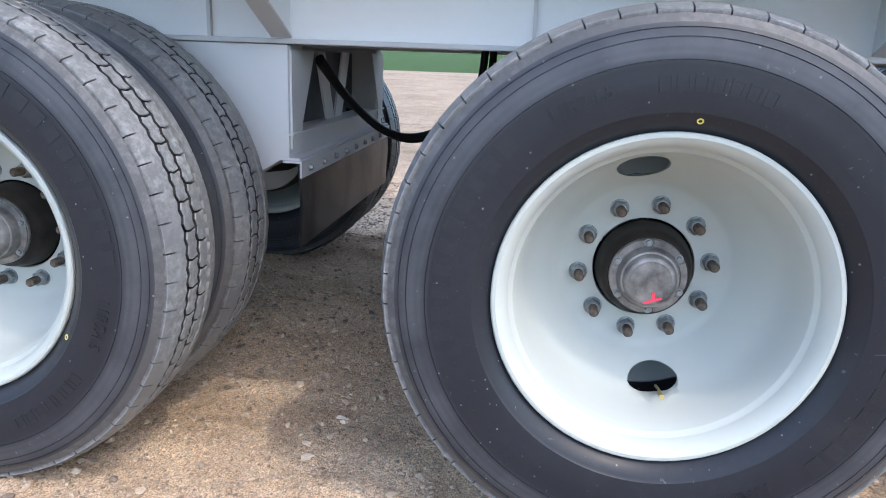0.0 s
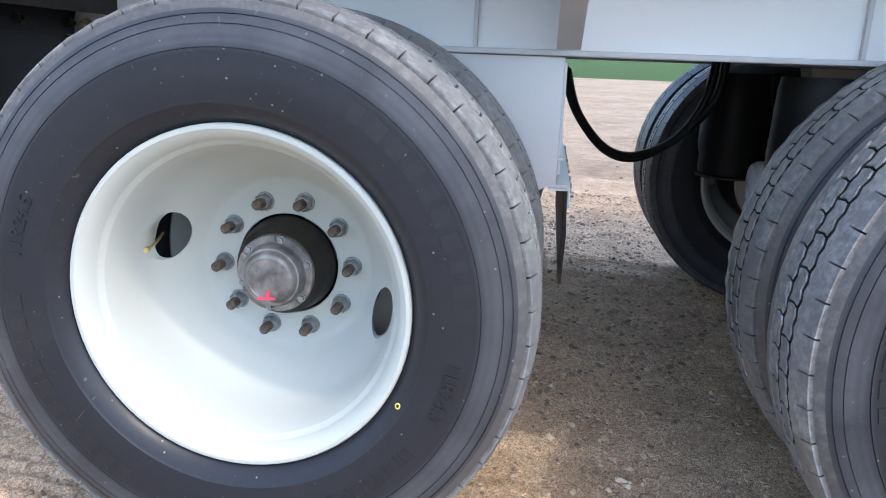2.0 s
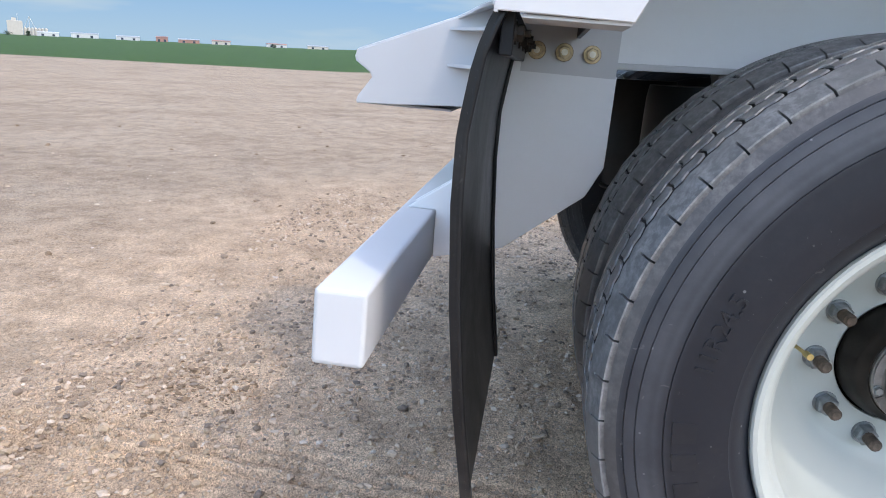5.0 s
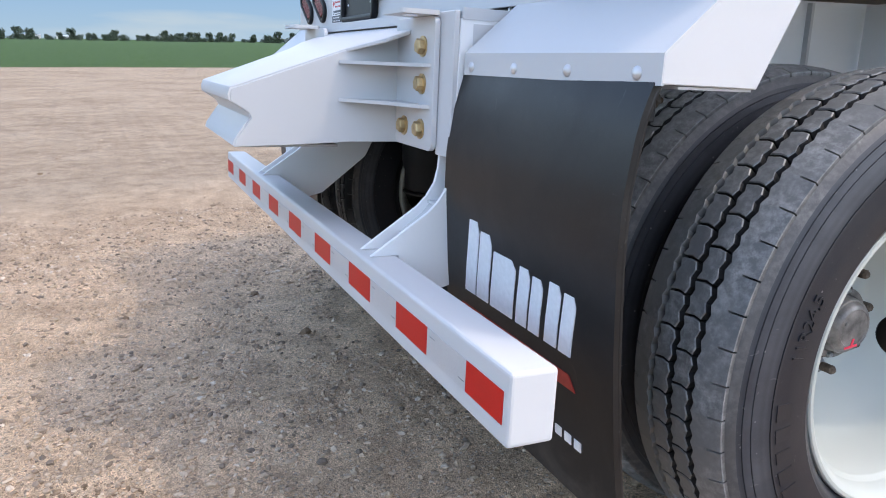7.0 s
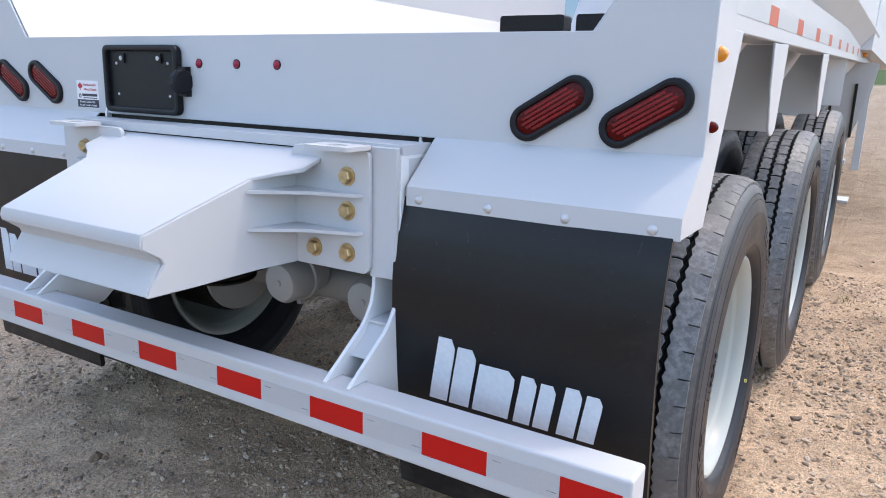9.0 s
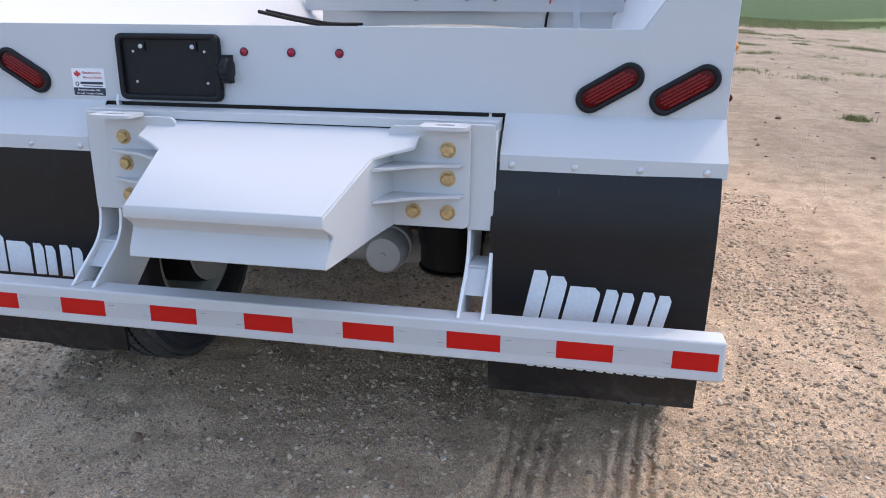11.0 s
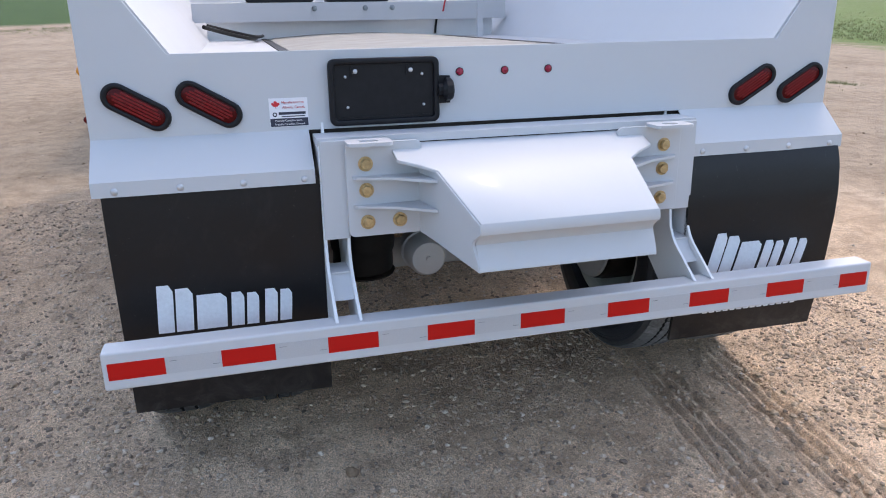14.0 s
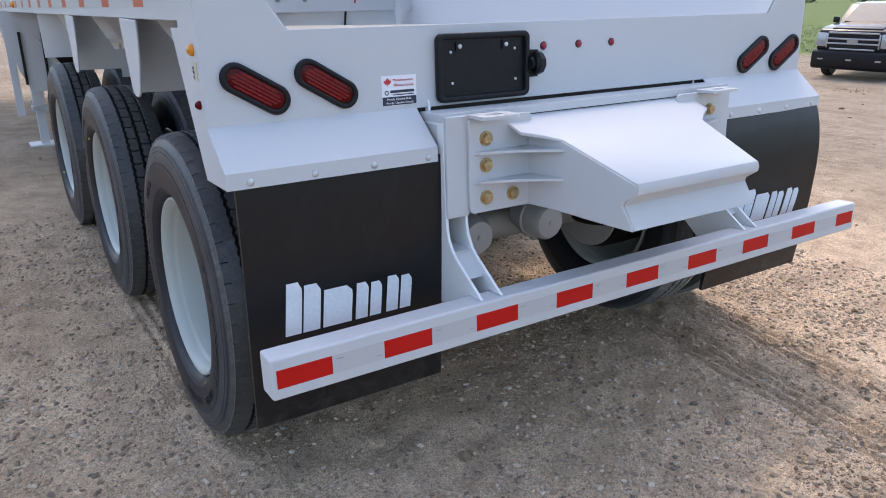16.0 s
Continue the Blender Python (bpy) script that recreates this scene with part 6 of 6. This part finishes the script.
# ---- far skyline to the west, on the rising land ----
LEAF = plain("leaf_green", (0.030, 0.052, 0.026), 0.7, 0, 0.5, 1.2, 0)
BARK = plain("bark", (0.10, 0.08, 0.06), 0.9, 0, 0.3, 6, 0.5)
CONC = plain("pale_concrete", (0.42, 0.385, 0.34), 0.8, 0, 0.08, 0.3, 0)
SHED = plain("white_steel_cladding", (0.45, 0.45, 0.45), 0.5, 0, 0.06, 0.2, 0)
BRICKR = plain("red_cladding", (0.28, 0.15, 0.12), 0.7, 0, 0.12, 0.3, 0)
ROOFG = plain("grey_roof", (0.30, 0.31, 0.33), 0.6, 0, 0.1, 0.2, 0)
WINDOW = plain("window_glass", (0.04, 0.05, 0.07), 0.1, 0, 0.1, 1, 0)


def polar(az, dist):
    x, y = dist * math.sin(radians(az)), dist * math.cos(radians(az))
    return x, y, float(ground_height(np.array(x), np.array(y)))


def tree(seed, height, width):
    """Trunk, a few limbs, and a ragged crown of many small leaf faces."""
    r = random.Random(seed)
    t = empty("tree", "broad leafy tree on the far edge of the field", "tree", group="far trees")
    bm = bmesh.new()
    tube(bm, [(0, 0, -0.3), (0.05, 0, height * 0.25), (0.1, 0.05, height * 0.55)], [height * 0.035, height * 0.025, height * 0.012], 7)
    for k in range(5):
        a = r.uniform(0, 6.28)
        tube(bm, [(0.05, 0, height * (0.25 + 0.06 * k)), (math.cos(a) * width * 0.3, math.sin(a) * width * 0.3, height * (0.5 + 0.08 * k))], [height * 0.014, height * 0.005], 5)
    part("trunk", bm, BARK, t)
    vs, fs = [], []
    blobs = [(r.gauss(0, width * 0.22), r.gauss(0, width * 0.22), height * r.uniform(0.10, 0.86), width * r.uniform(0.15, 0.27)) for _ in range(22)]
    for bx, by, bz, br in blobs:
        for _ in range(60):
            d = Vector((r.gauss(0, 1), r.gauss(0, 1), r.gauss(0, 1))).normalized() * br * r.uniform(0.5, 1.05)
            c = Vector((bx, by, bz)) + d
            s = height * r.uniform(0.028, 0.065)
            u, w = Vector((r.gauss(0, 1), r.gauss(0, 1), r.gauss(0, 1))).normalized(), Vector((r.gauss(0, 1), r.gauss(0, 1), r.gauss(0, 1))).normalized()
            b = len(vs)
            vs += [c + u * s, c + w * s, c - u * s * 0.7, c - w * s]
            fs.append((b, b + 1, b + 2, b + 3))
    part("crown", raw("crown", [tuple(v) for v in vs], fs, LEAF), None, t)
    return t


protos = [tree(i, h, w) for i, (h, w) in enumerate(((9, 9), (7, 10), (11, 8)))]
spots = []
rt = random.Random(5)
for az in np.arange(-97, -60, 0.24):                 # belt of trees to the north-west
    if rt.random() < 0.85:
        spots.append((az + rt.uniform(-0.2, 0.2), rt.uniform(520, 600), rt.uniform(0.35, 0.75)))
for az in (-130.4, -129.6, -128.9, -128.6, -128.2, -127.8, -126.9, -125.7, -109.75):
    spots.append((az, rt.uniform(620, 660), rt.uniform(0.3, 0.55)))
for az in np.arange(44, 74, 1.6):                    # scrub and trees behind the pickup
    spots.append((az + rt.uniform(-0.6, 0.6), rt.uniform(170, 260), rt.uniform(0.5, 0.9)))
for k, (az, dist, size) in enumerate(spots):
    x, y, z = polar(az, dist)
    src = protos[k % 3]
    mt_ = Matrix.Translation((x, y, z - 0.2)) @ Matrix.Rotation(rt.uniform(0, 6.28), 4, "Z") @ Matrix.Diagonal((size, size, size, 1))
    if k < 3:
        src.matrix_basis = mt_
    else:
        c = copy_thing(src, Matrix.Identity(4))
        c.matrix_basis = mt_


def facing(az):
    return pose(0, 0, 0, 0, 0, -az)


def shed(az, dist, length, depth, height, wall, roof_mat, ridge=0.0, label="long low farm building on the skyline", bays=0):
    x, y, z = polar(az, dist)
    b = empty("farm_building", label, "building")
    bm = bmesh.new()
    box(bm, -length / 2, length / 2, 0, depth, -1, height)
    part("wall", bm, wall, b)
    bm = bmesh.new()
    prism(bm, [(-0.4, height), (depth / 2, height + ridge), (depth + 0.4, height), (depth + 0.4, height + 0.3), (depth / 2, height + ridge + 0.35), (-0.4, height + 0.3)], "x", -length / 2 - 0.4, length / 2 + 0.4)
    part("roof", bm, roof_mat, b)
    for k in range(bays):
        u = -length / 2 + length * (k + 0.5) / bays
        bm = bmesh.new()
        box(bm, u - 1.6, u + 1.6, -0.12, 0.02, 0.2, min(3.6, height * 0.7))
        part("window", bm, WINDOW, b)
    b.matrix_basis = Matrix.Translation((x, y, z)) @ facing(az)
    return b


rs_ = random.Random(9)
for az, ln, h, wall, roof_mat in ((-124.5, 26, 4.5, SHED, SHED), (-122.3, 34, 5.5, SHED, ROOFG), (-119.6, 30, 4.5, SHED, ROOFG), (-117.4, 16, 6.5, BRICKR, BRICKR), (-115.6, 28, 4.5, BRICKR, ROOFG), (-113.4, 26, 5.0, CONC, BRICKR),
                                  (-109.5, 30, 4.5, SHED, BRICKR), (-106.5, 30, 4.0, CONC, ROOFG), (-100.0, 26, 4.5, SHED, ROOFG), (-91.6, 26, 3.5, SHED, SHED), (-93.6, 18, 4.5, SHED, ROOFG), (-77.0, 16, 3.0, SHED, ROOFG)):
    shed(az, 1150 + rs_.uniform(-20, 40), ln, 18, h, wall, roof_mat, 1.2, bays=2)
# grain terminal with a row of silos
gx_, gy_, gz_ = polar(-126.3, 1280)
elev = empty("grain_terminal", "pale concrete grain terminal with a row of silos", "building")
bm = bmesh.new()
box(bm, -12, 8, 0, 16, -1, 20)
bev(bm, 0.4, 1)
part("headhouse", bm, CONC, elev)
bm = bmesh.new()
box(bm, -6, 0, 4, 10, 20, 24)
part("roof_house", bm, CONC, elev)
for k in range(7):
    bm = bmesh.new()
    tube(bm, [(11 + 4.6 * k, 6, -1), (11 + 4.6 * k, 6, 10.0), (11 + 4.6 * k, 6, 11.5)], [2.2, 2.2, 0.6], 16)
    part("silo", bm, CONC, elev)
bm = bmesh.new()
tube(bm, [(2, 8, 20), (2, 8, 30)], 0.3, 6)
for u in (-7, 0, 7):
    tube(bm, [(17 + u, 8, 11), (17, 8, 27)], 0.35, 6)
part("mast", bm, SHED, elev)
elev.matrix_basis = Matrix.Translation((gx_, gy_, gz_)) @ facing(-126.3)
gx_, gy_, gz_ = polar(-67.95, 620)
el2 = empty("grain_elevator", "tall pale grain elevator leg on the skyline", "building")
bm = bmesh.new()
box(bm, -0.7, 0.7, 0, 1.4, -1, 13.5)
box(bm, -1.2, 1.2, -0.4, 1.8, 12.0, 14.0)
part("tower", bm, CONC, el2)
for k in range(4):
    bm = bmesh.new()
    tube(bm, [(3.5 + 4.6 * k, 4, -1), (3.5 + 4.6 * k, 4, 4.2), (3.5 + 4.6 * k, 4, 5.6)], [2.2, 2.2, 0.3], 16)
    part("bin", bm, SHED, el2)
el2.matrix_basis = Matrix.Translation((gx_, gy_, gz_)) @ facing(-67.95)

# ---- weeds and rough grass ----
def grass_patch(name, count, pick, seed, hmin, hmax, label):
    r = random.Random(seed)
    vs, fs = [], []
    n = 0
    while n < count:
        x, y = pick(r)
        z = float(ground_height(np.array(x), np.array(y)))
        for _ in range(7):
            a, h, w = r.uniform(0, 6.28), r.uniform(hmin, hmax), r.uniform(0.006, 0.014) * (hmax / 0.15)
            bx, by = x + r.gauss(0, hmax * 0.5), y + r.gauss(0, hmax * 0.5)
            b = len(vs)
            vs += [(bx - w * math.cos(a), by - w * math.sin(a), z - 0.02), (bx + w * math.cos(a), by + w * math.sin(a), z - 0.02), (bx + r.gauss(0, h * 0.4), by + r.gauss(0, h * 0.4), z + h)]
            fs.append((b, b + 1, b + 2))
        n += 1
    return tagged(new(name, raw(name, vs, fs, GRASSM)), label, "grass", kind="stuff")


def grass_material():
    m, nt, p = mat_base("grass_blades")
    g = nt.nodes.new("ShaderNodeNewGeometry")
    r = nt.nodes.new("ShaderNodeValToRGB")
    r.color_ramp.elements[0].color, r.color_ramp.elements[1].color = (0.10, 0.14, 0.035, 1), (0.27, 0.25, 0.11, 1)
    nt.links.new(g.outputs["Random Per Island"], r.inputs["Fac"])
    nt.links.new(r.outputs["Color"], p.inputs["Base Color"])
    p.inputs["Roughness"].default_value = 0.7
    return m


GRASSM = grass_material()
grass_patch("grass", 5200, lambda r: ((lambda y: (25 + 0.07 * y + abs(r.gauss(0, 9)), y))(r.uniform(4, 70))), 3, 0.06, 0.17, "rough green and straw grass beside the lot")
grass_patch("grass", 900, lambda r: ((lambda x: (x, 39 + x - abs(r.gauss(0, 2.2))))(r.uniform(-17, -2))), 6, 0.03, 0.09, "straggling grass along the edge of the lot")
grass_patch("weeds", 9, lambda r: ((lambda c: (c[0] + r.gauss(0, 0.03), c[1] + r.gauss(0, 0.03)))(r.choice(((0.42, 2.05), (-0.25, 1.83), (1.53, 3.6), (2.6, 3.8))))), 8, 0.015, 0.045, "a few green weeds in the dirt")
grass_patch("grass", 2600, lambda r: ((lambda y: (r.uniform(6.5, 9) + (y - 36) * r.uniform(0.05, 0.75), y))(36 + 22 * math.sqrt(r.random()))), 5, 0.05, 0.20, "rough grass tufts at the end of the lot")
rw = random.Random(12)
clumps = [(rw.uniform(3.6, 17), rw.uniform(6, 36), rw.uniform(0.10, 0.42)) for _ in range(46)] + [(5.6, 22.4, 0.30), (9.5, 25.0, 0.38), (10.6, 24.3, 0.30), (4.3, 8.2, 0.07), (5.5, 27.5, 0.3), (7.2, 30, 0.35)] * 3
grass_patch("weeds", 2600, lambda r: ((lambda c: (c[0] + r.gauss(0, c[2]), c[1] + r.gauss(0, c[2])))(r.choice(clumps))), 4, 0.02, 0.085, "low weed clumps growing in the dirt")

# ---- sky beyond the land: a plain far ring, pale at the horizon and blue above ----
def backdrop():
    m, nt, p = mat_base("far_sky")
    L = nt.links
    tc = nt.nodes.new("ShaderNodeTexCoord")
    sep = nt.nodes.new("ShaderNodeSeparateXYZ")
    L.new(tc.outputs["Object"], sep.inputs[0])
    mr = nt.nodes.new("ShaderNodeMapRange")
    mr.inputs["From Min"].default_value, mr.inputs["From Max"].default_value = 40, 220
    L.new(sep.outputs[2], mr.inputs["Value"])
    r = nt.nodes.new("ShaderNodeValToRGB")
    r.color_ramp.elements[0].color, r.color_ramp.elements[1].color = (0.106, 0.158, 0.212, 1), (0.068, 0.131, 0.220, 1)
    L.new(mr.outputs[0], r.inputs["Fac"])
    mp = nt.nodes.new("ShaderNodeMapping")
    mp.inputs["Scale"].default_value = (0.0016, 0.0016, 0.012)
    L.new(tc.outputs["Object"], mp.inputs["Vector"])
    n = nt.nodes.new("ShaderNodeTexNoise")
    n.inputs["Scale"].default_value, n.inputs["Detail"].default_value = 1.0, 6
    L.new(mp.outputs[0], n.inputs["Vector"])
    cr = nt.nodes.new("ShaderNodeValToRGB")
    cr.color_ramp.elements[0].position, cr.color_ramp.elements[1].position = 0.48, 0.72
    L.new(n.outputs["Fac"], cr.inputs["Fac"])
    c = mix_col(nt, cr.outputs["Color"], r.outputs["Color"], (0.140, 0.178, 0.212))
    em = nt.nodes.new("ShaderNodeEmission")
    L.new(c, em.inputs["Color"])
    em.inputs["Strength"].default_value = 1.0
    L.new(em.outputs[0], nt.nodes["Material Output"].inputs["Surface"])
    bm = bmesh.new()
    lo, hi = [], []
    for k in range(96):
        a = 2 * math.pi * k / 96
        lo.append(bm.verts.new((2400 * math.cos(a), 2400 * math.sin(a), -120)))
        hi.append(bm.verts.new((2400 * math.cos(a), 2400 * math.sin(a), 225)))
    for k in range(96):
        bm.faces.new((lo[k], lo[(k + 1) % 96], hi[(k + 1) % 96], hi[k]))
    ob = new("backdrop", finish(bm, "backdrop", m, 60))
    return tagged(ob, "pale blue hazy sky above the horizon", "sky", kind="structure")


backdrop()
